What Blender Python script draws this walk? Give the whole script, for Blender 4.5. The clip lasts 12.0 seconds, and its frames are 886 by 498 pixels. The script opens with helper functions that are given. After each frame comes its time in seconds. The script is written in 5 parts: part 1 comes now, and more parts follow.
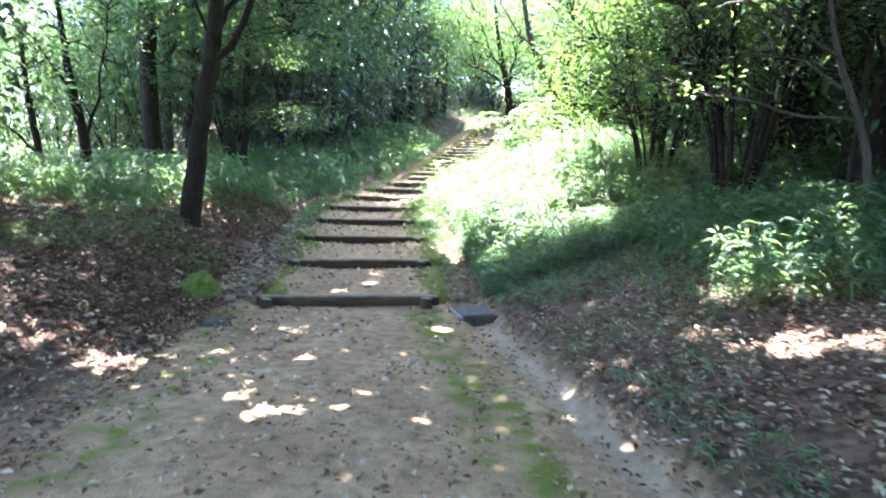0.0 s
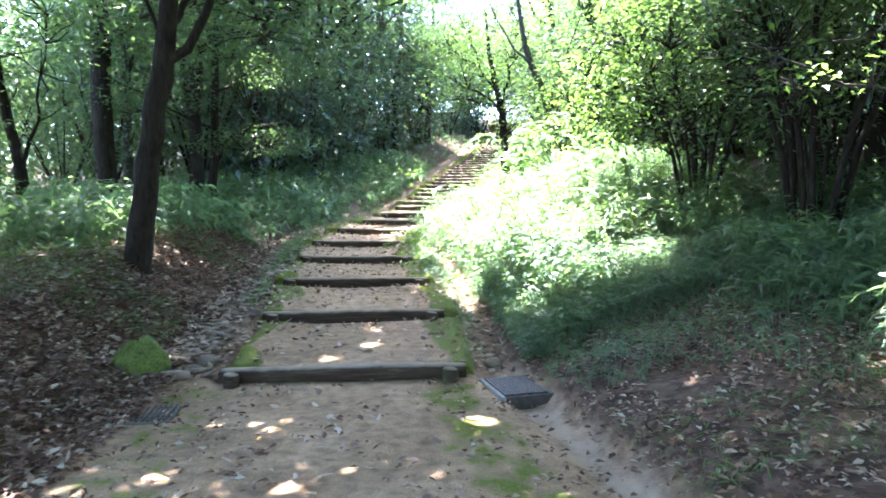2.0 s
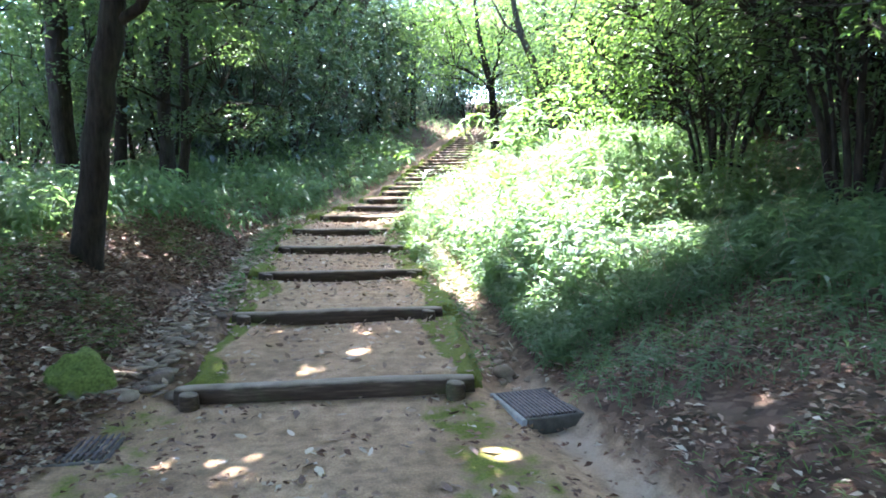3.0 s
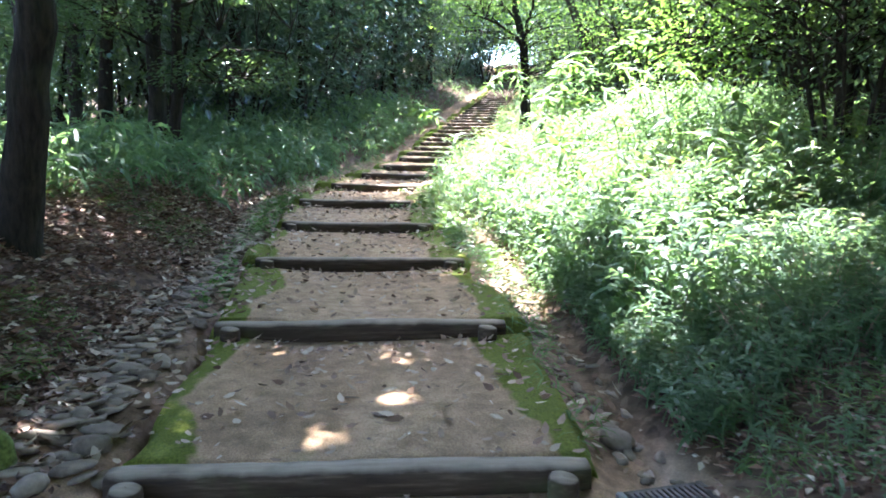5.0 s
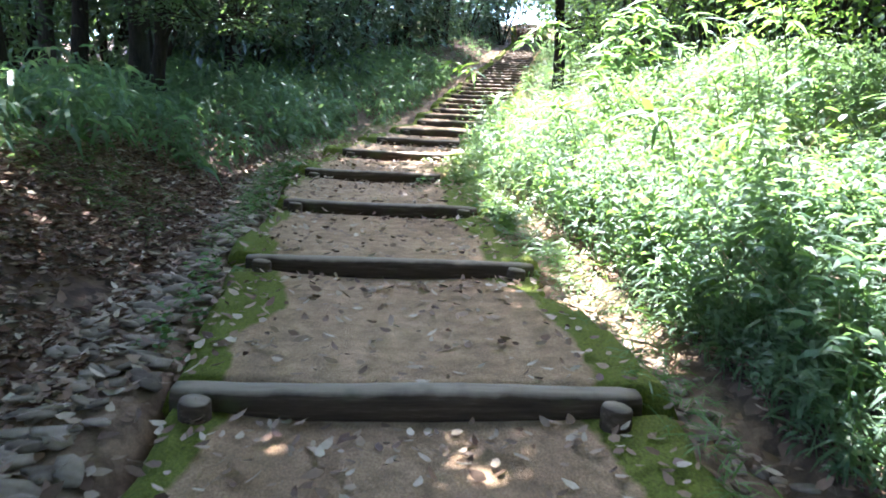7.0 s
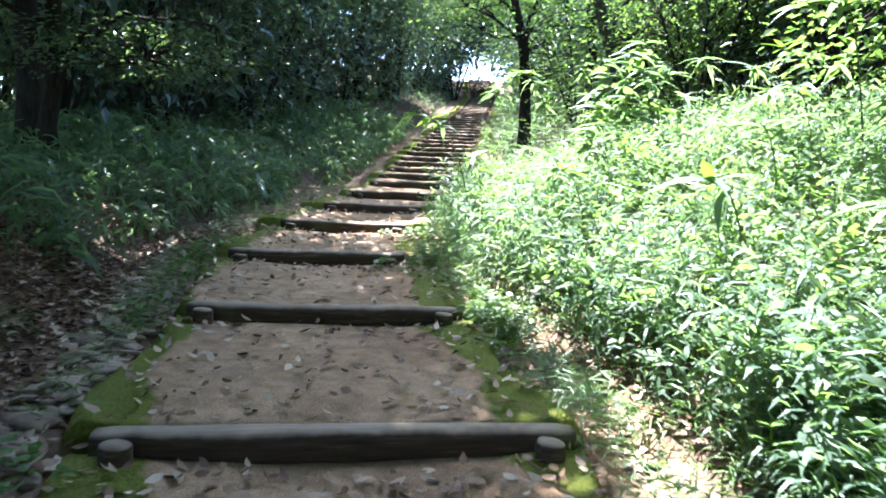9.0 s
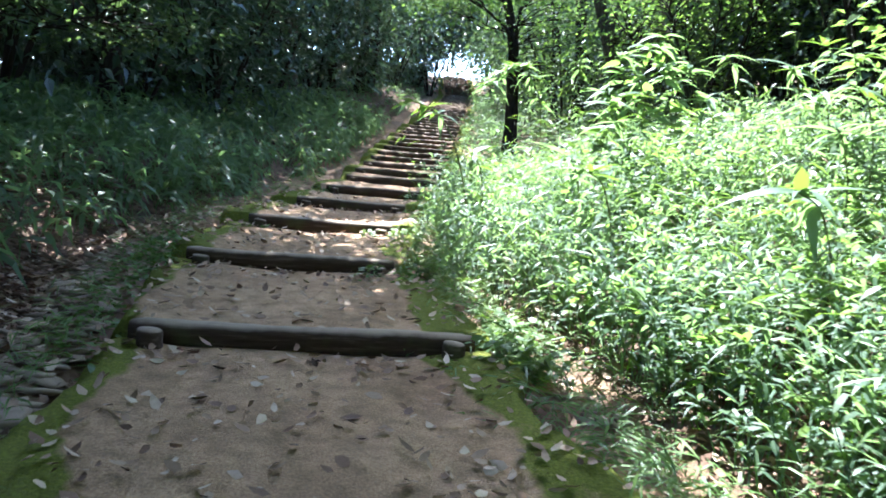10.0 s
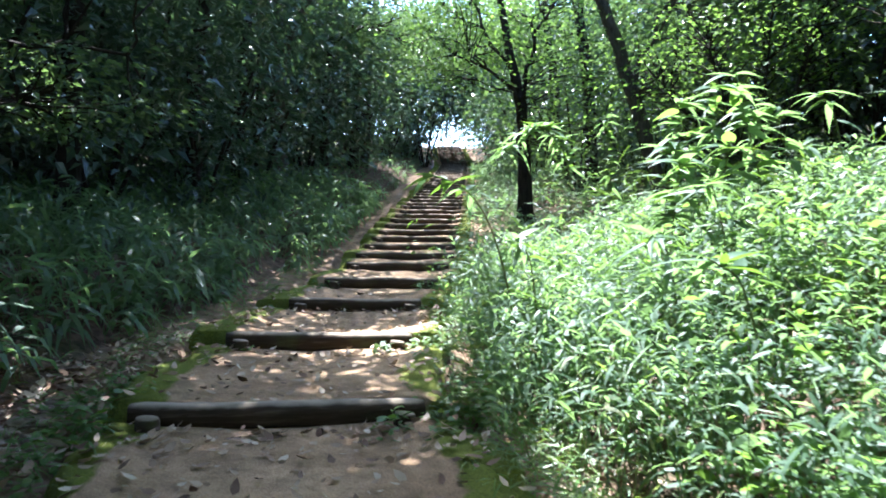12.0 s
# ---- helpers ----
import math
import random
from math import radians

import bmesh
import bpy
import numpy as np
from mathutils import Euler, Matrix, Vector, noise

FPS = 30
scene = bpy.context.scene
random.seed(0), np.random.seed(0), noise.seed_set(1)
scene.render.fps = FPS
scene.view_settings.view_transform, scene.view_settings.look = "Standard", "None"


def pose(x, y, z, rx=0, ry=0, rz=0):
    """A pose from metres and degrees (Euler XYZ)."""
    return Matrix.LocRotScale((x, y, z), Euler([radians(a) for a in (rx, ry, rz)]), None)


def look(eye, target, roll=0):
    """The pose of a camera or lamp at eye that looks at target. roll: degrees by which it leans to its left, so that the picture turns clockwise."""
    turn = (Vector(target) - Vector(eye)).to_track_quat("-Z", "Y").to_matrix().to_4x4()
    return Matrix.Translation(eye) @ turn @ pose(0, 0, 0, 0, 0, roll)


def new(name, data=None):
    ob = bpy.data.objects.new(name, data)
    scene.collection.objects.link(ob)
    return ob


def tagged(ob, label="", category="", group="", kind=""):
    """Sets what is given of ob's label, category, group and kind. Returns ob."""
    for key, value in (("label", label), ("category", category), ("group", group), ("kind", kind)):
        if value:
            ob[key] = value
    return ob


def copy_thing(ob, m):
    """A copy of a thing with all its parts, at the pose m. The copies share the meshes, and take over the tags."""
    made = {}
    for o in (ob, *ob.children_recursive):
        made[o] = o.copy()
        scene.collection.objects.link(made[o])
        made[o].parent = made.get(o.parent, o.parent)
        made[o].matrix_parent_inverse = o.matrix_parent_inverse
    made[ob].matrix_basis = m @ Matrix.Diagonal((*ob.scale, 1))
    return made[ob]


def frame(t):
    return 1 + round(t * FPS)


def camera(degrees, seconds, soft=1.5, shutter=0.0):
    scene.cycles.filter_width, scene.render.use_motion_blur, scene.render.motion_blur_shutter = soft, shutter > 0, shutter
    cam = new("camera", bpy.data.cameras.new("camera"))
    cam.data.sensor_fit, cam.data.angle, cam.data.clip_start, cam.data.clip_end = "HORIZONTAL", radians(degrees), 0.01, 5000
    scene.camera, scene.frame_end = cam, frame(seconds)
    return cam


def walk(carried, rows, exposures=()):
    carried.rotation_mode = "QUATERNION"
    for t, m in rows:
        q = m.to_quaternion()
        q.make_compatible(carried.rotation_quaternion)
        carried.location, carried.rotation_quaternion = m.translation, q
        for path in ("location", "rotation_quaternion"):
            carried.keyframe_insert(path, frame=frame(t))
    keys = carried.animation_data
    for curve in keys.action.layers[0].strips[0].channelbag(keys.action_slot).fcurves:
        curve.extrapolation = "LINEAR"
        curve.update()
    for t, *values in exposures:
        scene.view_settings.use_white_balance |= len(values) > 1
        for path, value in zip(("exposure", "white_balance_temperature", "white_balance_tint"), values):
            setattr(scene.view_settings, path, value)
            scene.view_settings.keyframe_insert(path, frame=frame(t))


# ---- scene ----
# ---- camera ----
cam = camera(66.9, 12.0, soft=1.8, shutter=0.3)
METRES, EYE, TILT, LEAN, TURN = 11.5, 1.5, -6.0, 0.0, 0.0
ROWS = [
    (0.0, 0.0, 0.0, 0.0, 0.0, 0.0, -0.0),
    (0.5, -0.0036, 0.0452, 0.0072, 2.04, 4.12, 0.73),
    (1.0, -0.021, 0.0844, 0.0124, 1.2, 5.22, 0.32),
    (1.5, -0.023, 0.1281, 0.0139, 0.72, 5.98, 1.3),
    (2.0, -0.0355, 0.1702, 0.0174, -1.76, 2.47, 1.2),
    (2.5, -0.0396, 0.2108, 0.02, -3.47, 2.37, 1.32),
    (3.0, -0.043, 0.2561, 0.0228, -3.01, 1.31, 1.93),
    (5.0, -0.0708, 0.4196, 0.0424, -2.51, -1.55, 0.47),
    (5.5, -0.0828, 0.4616, 0.046, -2.72, -2.04, -0.2),
    (6.0, -0.0878, 0.498, 0.05, -2.99, -2.18, -0.7),
    (6.5, -0.0895, 0.5429, 0.0538, -2.08, -2.92, -0.16),
    (7.0, -0.1027, 0.582, 0.0605, -2.39, -4.6, -1.32),
    (9.0, -0.109, 0.7464, 0.0875, -6.62, 0.04, -0.57),
    (9.5, -0.1215, 0.7884, 0.0906, -8.08, 1.05, -1.54),
    (10.0, -0.1247, 0.8282, 0.0947, -9.74, -0.04, -2.8),
    (10.5, -0.1227, 0.8674, 0.1119, -5.31, -1.01, -2.28),
    (11.0, -0.1288, 0.8996, 0.1185, -7.83, 2.62, -1.53),
    (11.5, -0.1253, 0.9341, 0.1229, -11.27, 4.17, 0.79),
    (12.0, -0.1256, 0.9722, 0.1279, -9.62, 5.73, 1.21),
]
walk(cam, [(t, pose(0, 0, EYE, TILT, LEAN, TURN) @ pose(METRES * x, METRES * y, METRES * z, 90 + pitch, roll, yaw)) for t, x, y, z, yaw, pitch, roll in ROWS],
     exposures=[(0.0, 4.7, 5600.0, 13.0), (3.0, 4.5, 5600.0, 15.0), (5.5, 4.15, 5600.0, 15.0), (7.0, 4.0, 5600.0, 14.0), (9.5, 3.5, 5450.0, 13.0), (12.0, 3.1, 5400.0, 11.0)])

# ---- light ----
SUN_UP, SUN_AZ = 66.0, -8.0     # degrees above the horizon; to the right of straight ahead (left: minus)
SUN_DIR = Vector((math.cos(radians(SUN_UP)) * math.sin(radians(SUN_AZ)),
                  math.cos(radians(SUN_UP)) * math.cos(radians(SUN_AZ)), math.sin(radians(SUN_UP))))
world = bpy.data.worlds.new("sky")
scene.world = world
world.use_nodes = True
wn = world.node_tree
sky = wn.nodes.new("ShaderNodeTexSky")
sky.sky_type, sky.sun_disc = "NISHITA", False
sky.sun_elevation, sky.sun_rotation = radians(SUN_UP), radians(SUN_AZ)
wn.nodes["Background"].inputs["Strength"].default_value = 0.148
wn.links.new(sky.outputs[0], wn.nodes["Background"].inputs["Color"])
sun = new("sun", bpy.data.lights.new("sun", "SUN"))
sun.data.energy, sun.data.angle, sun.data.color = 5.0, radians(0.53), (1.0, 0.95, 0.86)
sun.matrix_world = look(Vector((0, 15, 0)) + SUN_DIR * 60, (0, 15, 0))


# ---- materials ----
def node(mat, kind, **values):
    n = mat.node_tree.nodes.new(kind)
    for key, value in values.items():
        n.inputs[key.replace("_", " ")].default_value = value
    return n


def blank(name, rough=0.8, metal=0.0):
    mat = bpy.data.materials.new(name)
    mat.use_nodes = True
    b = mat.node_tree.nodes["Principled BSDF"]
    b.inputs["Roughness"].default_value, b.inputs["Metallic"].default_value = rough, metal
    b.inputs["Specular IOR Level"].default_value = 0.18 if rough >= 0.6 and not metal else 0.5
    return mat, b, mat.node_tree.links


def coords(mat):
    return mat.node_tree.nodes.new("ShaderNodeTexCoord").outputs["Object"]


def noise_tex(mat, vec, scale, detail=4.0, rough=0.55):
    n = node(mat, "ShaderNodeTexNoise", Scale=scale, Detail=detail, Roughness=rough)
    mat.node_tree.links.new(vec, n.inputs["Vector"])
    return n.outputs["Fac"]


def ramp(mat, fac, stops):
    n = mat.node_tree.nodes.new("ShaderNodeValToRGB")
    els = n.color_ramp.elements
    while len(els) < len(stops):
        els.new(0.5)
    for e, (p, c) in zip(els, stops):
        e.position, e.color = p, (*c, 1)
    mat.node_tree.links.new(fac, n.inputs["Fac"])
    return n.outputs["Color"]


def mix(mat, fac, a, b, mode="MIX"):
    n = mat.node_tree.nodes.new("ShaderNodeMix")
    n.data_type, n.blend_type = "RGBA", mode
    for sock, v in ((n.inputs["Factor"], fac), (n.inputs[6], a), (n.inputs[7], b)):
        if isinstance(v, (int, float)):
            sock.default_value = v
        elif isinstance(v, tuple):
            sock.default_value = (*v, 1)
        else:
            mat.node_tree.links.new(v, sock)
    return n.outputs[2]


def maths(mat, op, a, b, clamp=False):
    n = mat.node_tree.nodes.new("ShaderNodeMath")
    n.operation, n.use_clamp = op, clamp
    for sock, v in ((n.inputs[0], a), (n.inputs[1], b)):
        if isinstance(v, (int, float)):
            sock.default_value = v
        else:
            mat.node_tree.links.new(v, sock)
    return n.outputs[0]


def bump(mat, height, strength=0.4, distance=0.02):
    n = node(mat, "ShaderNodeBump", Strength=strength, Distance=distance)
    mat.node_tree.links.new(height, n.inputs["Height"])
    return n.outputs["Normal"]


def attribute(mat, name):
    n = mat.node_tree.nodes.new("ShaderNodeAttribute")
    n.attribute_name = name
    return n.outputs["Fac"]


def leaf_material(name, stops, rough=0.45, through_light=0.45, glow=(0.16, 0.26, 0.03)):
    """Leaf: each leaf its own shade, patches over the crown, light shining through."""
    mat, b, links = blank(name, rough)
    geo = mat.node_tree.nodes.new("ShaderNodeNewGeometry")
    big = noise_tex(mat, coords(mat), 0.7, 2)
    f = maths(mat, "ADD", maths(mat, "MULTIPLY", geo.outputs["Random Per Island"], 0.7), maths(mat, "MULTIPLY", maths(mat, "SUBTRACT", big, 0.35), 1.0), True)
    col = ramp(mat, f, stops)
    links.new(col, b.inputs["Base Color"])
    b.inputs["Specular IOR Level"].default_value = 0.45
    tr = mat.node_tree.nodes.new("ShaderNodeBsdfTranslucent")
    links.new(mix(mat, 0.5, mix(mat, 1.0, col, (1.6, 1.7, 0.7), "MULTIPLY"), glow), tr.inputs["Color"])
    ms = mat.node_tree.nodes.new("ShaderNodeMixShader")
    ms.inputs[0].default_value = through_light
    links.new(b.outputs[0], ms.inputs[1])
    links.new(tr.outputs[0], ms.inputs[2])
    links.new(ms.outputs[0], mat.node_tree.nodes["Material Output"].inputs["Surface"])
    return mat


def dead_leaf_material(name, stops):
    mat, b, links = blank(name, 0.6)
    geo = mat.node_tree.nodes.new("ShaderNodeNewGeometry")
    info = mat.node_tree.nodes.new("ShaderNodeObjectInfo")
    f = maths(mat, "FRACT", maths(mat, "ADD", geo.outputs["Random Per Island"], info.outputs["Random"]), 0)
    col = ramp(mat, f, stops)
    vein = noise_tex(mat, coords(mat), 60, 3)
    links.new(mix(mat, 0.5, col, mix(mat, vein, (0.5, 0.5, 0.5), (1.3, 1.3, 1.3)), "MULTIPLY"), b.inputs["Base Color"])
    return mat


def bark_material(name, dark, light, moss=0.3):
    mat, b, links = blank(name, 0.95)
    b.inputs["Specular IOR Level"].default_value = 0.15
    c = coords(mat)
    m = node(mat, "ShaderNodeMapping", Scale=(9.0, 9.0, 1.6))
    links.new(c, m.inputs["Vector"])
    grain = noise_tex(mat, m.outputs[0], 3.0, 6, 0.65)
    col = ramp(mat, grain, [(0.3, dark), (0.7, light)])
    patch = ramp(mat, noise_tex(mat, c, 2.3, 5), [(0.52, (0, 0, 0)), (0.68, (moss, moss, moss))])
    links.new(mix(mat, patch, col, (0.05, 0.056, 0.032)), b.inputs["Base Color"])
    links.new(bump(mat, grain, 0.9, 0.03), b.inputs["Normal"])
    return mat


def soil_colour(mat, c):
    """Trodden brown earth with grit and darker damp patches."""
    fine = noise_tex(mat, c, 90, 5, 0.7)
    mid = noise_tex(mat, c, 9, 5)
    big = noise_tex(mat, c, 1.3, 4)
    col = ramp(mat, big, [(0.3, (0.29, 0.188, 0.114)), (0.7, (0.465, 0.316, 0.197))])
    col = mix(mat, 0.75, col, ramp(mat, mid, [(0.3, (0.5, 0.5, 0.46)), (0.7, (1.2, 1.17, 1.14))]), "MULTIPLY")
    col = mix(mat, 0.5, col, ramp(mat, fine, [(0.36, (0.38, 0.36, 0.34)), (0.64, (1.5, 1.48, 1.44))]), "MULTIPLY")
    grit = node(mat, "ShaderNodeTexVoronoi", Scale=42.0)
    mat.node_tree.links.new(c, grit.inputs["Vector"])
    col = mix(mat, ramp(mat, grit.outputs["Distance"], [(0.12, (0.5, 0.5, 0.5)), (0.26, (0, 0, 0))]), col, mix(mat, mid, (0.09, 0.062, 0.042), (0.40, 0.33, 0.25)))
    return col, fine, mid


def moss_over(mat, c, col, amount):
    n = noise_tex(mat, c, 4.5, 6, 0.6)
    f = ramp(mat, maths(mat, "ADD", maths(mat, "MULTIPLY", n, 0.9), maths(mat, "SUBTRACT", amount, 0.62)), [(0.31, (0, 0, 0)), (0.45, (0.95, 0.95, 0.95))])
    tone = ramp(mat, noise_tex(mat, c, 70, 4, 0.7), [(0.3, (0.048, 0.064, 0.008)), (0.7, (0.18, 0.205, 0.024))])
    return mix(mat, f, col, tone), f


def tread_material():
    mat, b, links = blank("trodden_earth", 0.92)
    c = coords(mat)
    col, fine, mid = soil_colour(mat, c)
    col, f = moss_over(mat, c, col, attribute(mat, "moss"))
    links.new(col, b.inputs["Base Color"])
    links.new(bump(mat, maths(mat, "ADD", fine, mid), 0.8, 0.018), b.inputs["Normal"])
    return mat


def ground_material():
    mat, b, links = blank("forest_ground", 0.95)
    c = coords(mat)
    soil, fine, mid = soil_colour(mat, c)
    vor = node(mat, "ShaderNodeTexVoronoi", Scale=17.0)
    links.new(c, vor.inputs["Vector"])
    leaf = ramp(mat, vor.outputs["Color"], [(0.1, (0.035, 0.021, 0.014)), (0.5, (0.085, 0.052, 0.035)), (0.9, (0.15, 0.10, 0.07))])
    leaf = mix(mat, ramp(mat, noise_tex(mat, c, 1.1, 5), [(0.5, (0, 0, 0)), (0.7, (0.55, 0.55, 0.55))]), leaf, (0.035, 0.05, 0.022))
    path = maths(mat, "ADD", attribute(mat, "path"), maths(mat, "MULTIPLY", maths(mat, "SUBTRACT", mid, 0.5), 0.9), True)
    col = mix(mat, path, leaf, soil)
    col = mix(mat, maths(mat, "MULTIPLY", attribute(mat, "sand"), maths(mat, "ADD", mid, 0.35), True), col, mix(mat, fine, (0.30, 0.225, 0.165), (0.5, 0.41, 0.32)))
    col, f = moss_over(mat, c, col, attribute(mat, "moss"))
    links.new(col, b.inputs["Base Color"])
    links.new(bump(mat, maths(mat, "ADD", mid, fine), 0.6, 0.02), b.inputs["Normal"])
    return mat


def timber_material():
    mat, b, links = blank("weathered_toplit_timber", 0.85)
    c = coords(mat)
    m = node(mat, "ShaderNodeMapping", Scale=(1.2, 14.0, 14.0))
    links.new(c, m.inputs["Vector"])
    grain = noise_tex(mat, m.outputs[0], 3.0, 6, 0.65)
    # near-black base: the shade on the log fronts is put into the colour
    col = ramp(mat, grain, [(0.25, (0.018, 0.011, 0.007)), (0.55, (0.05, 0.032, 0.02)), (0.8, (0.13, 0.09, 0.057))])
    col = mix(mat, ramp(mat, noise_tex(mat, c, 3.0, 5), [(0.54, (0, 0, 0)), (0.7, (0.6, 0.6, 0.6))]), col, (0.065, 0.075, 0.025))
    # upward faces: worn bare wood, painted paler for the sky light on them
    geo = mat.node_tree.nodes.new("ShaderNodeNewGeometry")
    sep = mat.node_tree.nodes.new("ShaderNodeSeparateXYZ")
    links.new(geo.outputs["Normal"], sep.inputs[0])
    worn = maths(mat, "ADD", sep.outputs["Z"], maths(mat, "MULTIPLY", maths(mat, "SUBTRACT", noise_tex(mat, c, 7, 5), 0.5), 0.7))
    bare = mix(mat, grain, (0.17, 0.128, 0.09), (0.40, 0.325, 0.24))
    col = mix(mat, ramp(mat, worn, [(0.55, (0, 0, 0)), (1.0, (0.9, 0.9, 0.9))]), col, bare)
    links.new(col, b.inputs["Base Color"])
    links.new(bump(mat, grain, 0.35, 0.008), b.inputs["Normal"])
    return mat


def stone_material(name, dark, light, moss=0.0):
    mat, b, links = blank(name, 0.85)
    c = coords(mat)
    info = mat.node_tree.nodes.new("ShaderNodeObjectInfo")
    geo = mat.node_tree.nodes.new("ShaderNodeNewGeometry")
    tint = maths(mat, "FRACT", maths(mat, "ADD", info.outputs["Random"], geo.outputs["Random Per Island"]), 0)
    n = noise_tex(mat, c, 14, 6, 0.65)
    col = ramp(mat, maths(mat, "ADD", maths(mat, "MULTIPLY", n, 0.7), maths(mat, "MULTIPLY", tint, 0.4)), [(0.25, dark), (0.8, light)])
    if moss:
        sep = mat.node_tree.nodes.new("ShaderNodeSeparateXYZ")
        links.new(geo.outputs["Normal"], sep.inputs[0])
        up = maths(mat, "ADD", maths(mat, "MULTIPLY", sep.outputs["Z"], 0.5), maths(mat, "MULTIPLY", noise_tex(mat, c, 6, 4), 0.8))
        tone = ramp(mat, noise_tex(mat, c, 50, 4), [(0.3, (0.045, 0.06, 0.012)), (0.7, (0.15, 0.185, 0.04))])
        col = mix(mat, ramp(mat, up, [(0.22, (0, 0, 0)), (0.45, (moss, moss, moss))]), col, tone)
    links.new(col, b.inputs["Base Color"])
    links.new(bump(mat, n, 0.6, 0.015), b.inputs["Normal"])
    return mat


def iron_material():
    mat, b, links = blank("old_iron", 0.6, 0.6)
    n = noise_tex(mat, coords(mat), 25, 5)
    links.new(ramp(mat, n, [(0.35, (0.045, 0.042, 0.045)), (0.7, (0.13, 0.10, 0.085))]), b.inputs["Base Color"])
    return mat


GREEN = leaf_material("green_leaf", [(0.0, (0.032, 0.060, 0.030)), (0.5, (0.056, 0.098, 0.044)), (1.0, (0.10, 0.15, 0.065))], 0.4, 0.38, (0.14, 0.205, 0.06))
DARK = leaf_material("dark_glossy_leaf", [(0.0, (0.035, 0.058, 0.042)), (0.6, (0.055, 0.09, 0.062)), (1.0, (0.09, 0.125, 0.085))], 0.3, 0.28, (0.06, 0.11, 0.045))
BRIGHT = leaf_material("maple_leaf", [(0.0, (0.05, 0.11, 0.022)), (0.5, (0.085, 0.16, 0.03)), (1.0, (0.14, 0.22, 0.045))], 0.5, 0.55, (0.21, 0.31, 0.07))
SASA = leaf_material("bamboo_grass_leaf", [(0.0, (0.058, 0.102, 0.062)), (0.5, (0.082, 0.14, 0.084)), (0.9, (0.125, 0.185, 0.108)), (1.0, (0.24, 0.25, 0.14))], 0.5, 0.58, (0.2, 0.29, 0.1))
GRASS = leaf_material("grass_blade", [(0.0, (0.04, 0.085, 0.022)), (0.6, (0.075, 0.14, 0.03)), (1.0, (0.15, 0.19, 0.06))], 0.5, 0.4, (0.17, 0.26, 0.03))
DEAD = dead_leaf_material("dead_leaf", [(0.0, (0.06, 0.03, 0.018)), (0.4, (0.145, 0.078, 0.047)), (0.65, (0.235, 0.138, 0.088)), (0.84, (0.33, 0.235, 0.165)), (1.0, (0.48, 0.41, 0.31))])
PALE = dead_leaf_material("pale_dead_leaf", [(0.0, (0.09, 0.05, 0.03)), (0.3, (0.21, 0.13, 0.082)), (0.65, (0.34, 0.24, 0.16)), (1.0, (0.50, 0.40, 0.29))])
BARK = bark_material("dark_bark", (0.009, 0.007, 0.005), (0.038, 0.029, 0.022), 0.25)
GREY_BARK = bark_material("grey_bark", (0.03, 0.026, 0.021), (0.10, 0.086, 0.07), 0.5)
TREAD = tread_material()
GROUND = ground_material()
TIMBER = timber_material()
COBBLE = stone_material("gutter_stone", (0.085, 0.062, 0.045), (0.32, 0.25, 0.185))
GRIMY = stone_material("grimy_concrete", (0.04, 0.036, 0.03), (0.13, 0.115, 0.095))
MOSSY = stone_material("mossy_stone", (0.12, 0.11, 0.09), (0.3, 0.28, 0.24), 1.0)
CONCRETE = stone_material("old_concrete", (0.20, 0.19, 0.17), (0.42, 0.40, 0.37))
IRON = iron_material()
STEM = bark_material("green_stem", (0.06, 0.075, 0.025), (0.16, 0.17, 0.07), 0.1)

# ---- plan of the place ----
# log steps: y, left end x, right end x, top z at the left, top z at the right
LOGS = [(7.60, -2.14, -0.05, 0.165, 0.17), (9.45, -2.20, -0.17, 0.37, 0.355), (11.45, -2.37, -0.31, 0.54, 0.505),
        (13.35, -2.47, -0.56, 0.72, 0.68), (15.35, -2.58, -0.86, 0.895, 0.85), (17.15, -2.30, -0.72, 1.08, 1.025),
        (18.90, -1.88, -0.40, 1.23, 1.19), (20.45, -1.50, 0.05, 1.39, 1.36), (22.00, -1.16, 0.48, 1.56, 1.54)]
for k in range(32):
    y = 22.9 + 0.82 * k
    inset = 0.10 + 0.42 * min(1.0, k / 20)
    LOGS.append((y, -1.08 + inset + 0.212 * (y - 22.9), 0.74 + 0.219 * (y - 22.9), 1.705 + 0.153 * k, 1.695 + 0.153 * k))
y0, l0, r0, z0, _ = LOGS[-1]
for k in range(1, 12):
    LOGS.append((y0 + 0.45 * k, l0 + 0.05 * k, r0 + 0.05 * k, z0 + 0.16 * k, z0 + 0.16 * k))
TOP_Y, TOP_Z = LOGS[-1][0], LOGS[-1][3]
LY = np.array([r[0] for r in LOGS])
LC = np.array([(r[1] + r[2]) / 2 for r in LOGS])
LZ = np.array([(r[3] + r[4]) / 2 for r in LOGS])


def hash2(i, j, s):
    h = np.sin(i * 127.1 + j * 311.7 + s * 74.7) * 43758.5453
    return h - np.floor(h)


def vnoise(x, y, s=0):
    """Smooth value noise from 0 to 1 on arrays."""
    i, j = np.floor(x), np.floor(y)
    u, v = x - i, y - j
    u, v = u * u * (3 - 2 * u), v * v * (3 - 2 * v)
    return (hash2(i, j, s) * (1 - u) + hash2(i + 1, j, s) * u) * (1 - v) + (hash2(i, j + 1, s) * (1 - u) + hash2(i + 1, j + 1, s) * u) * v


def smooth(a, b, x):
    t = np.clip((x - a) / (b - a), 0, 1)
    return t * t * (3 - 2 * t)


def centre(y):
    return np.interp(y, np.concatenate(([-40, 0], LY)), np.concatenate(([-0.3, -0.6], LC)))


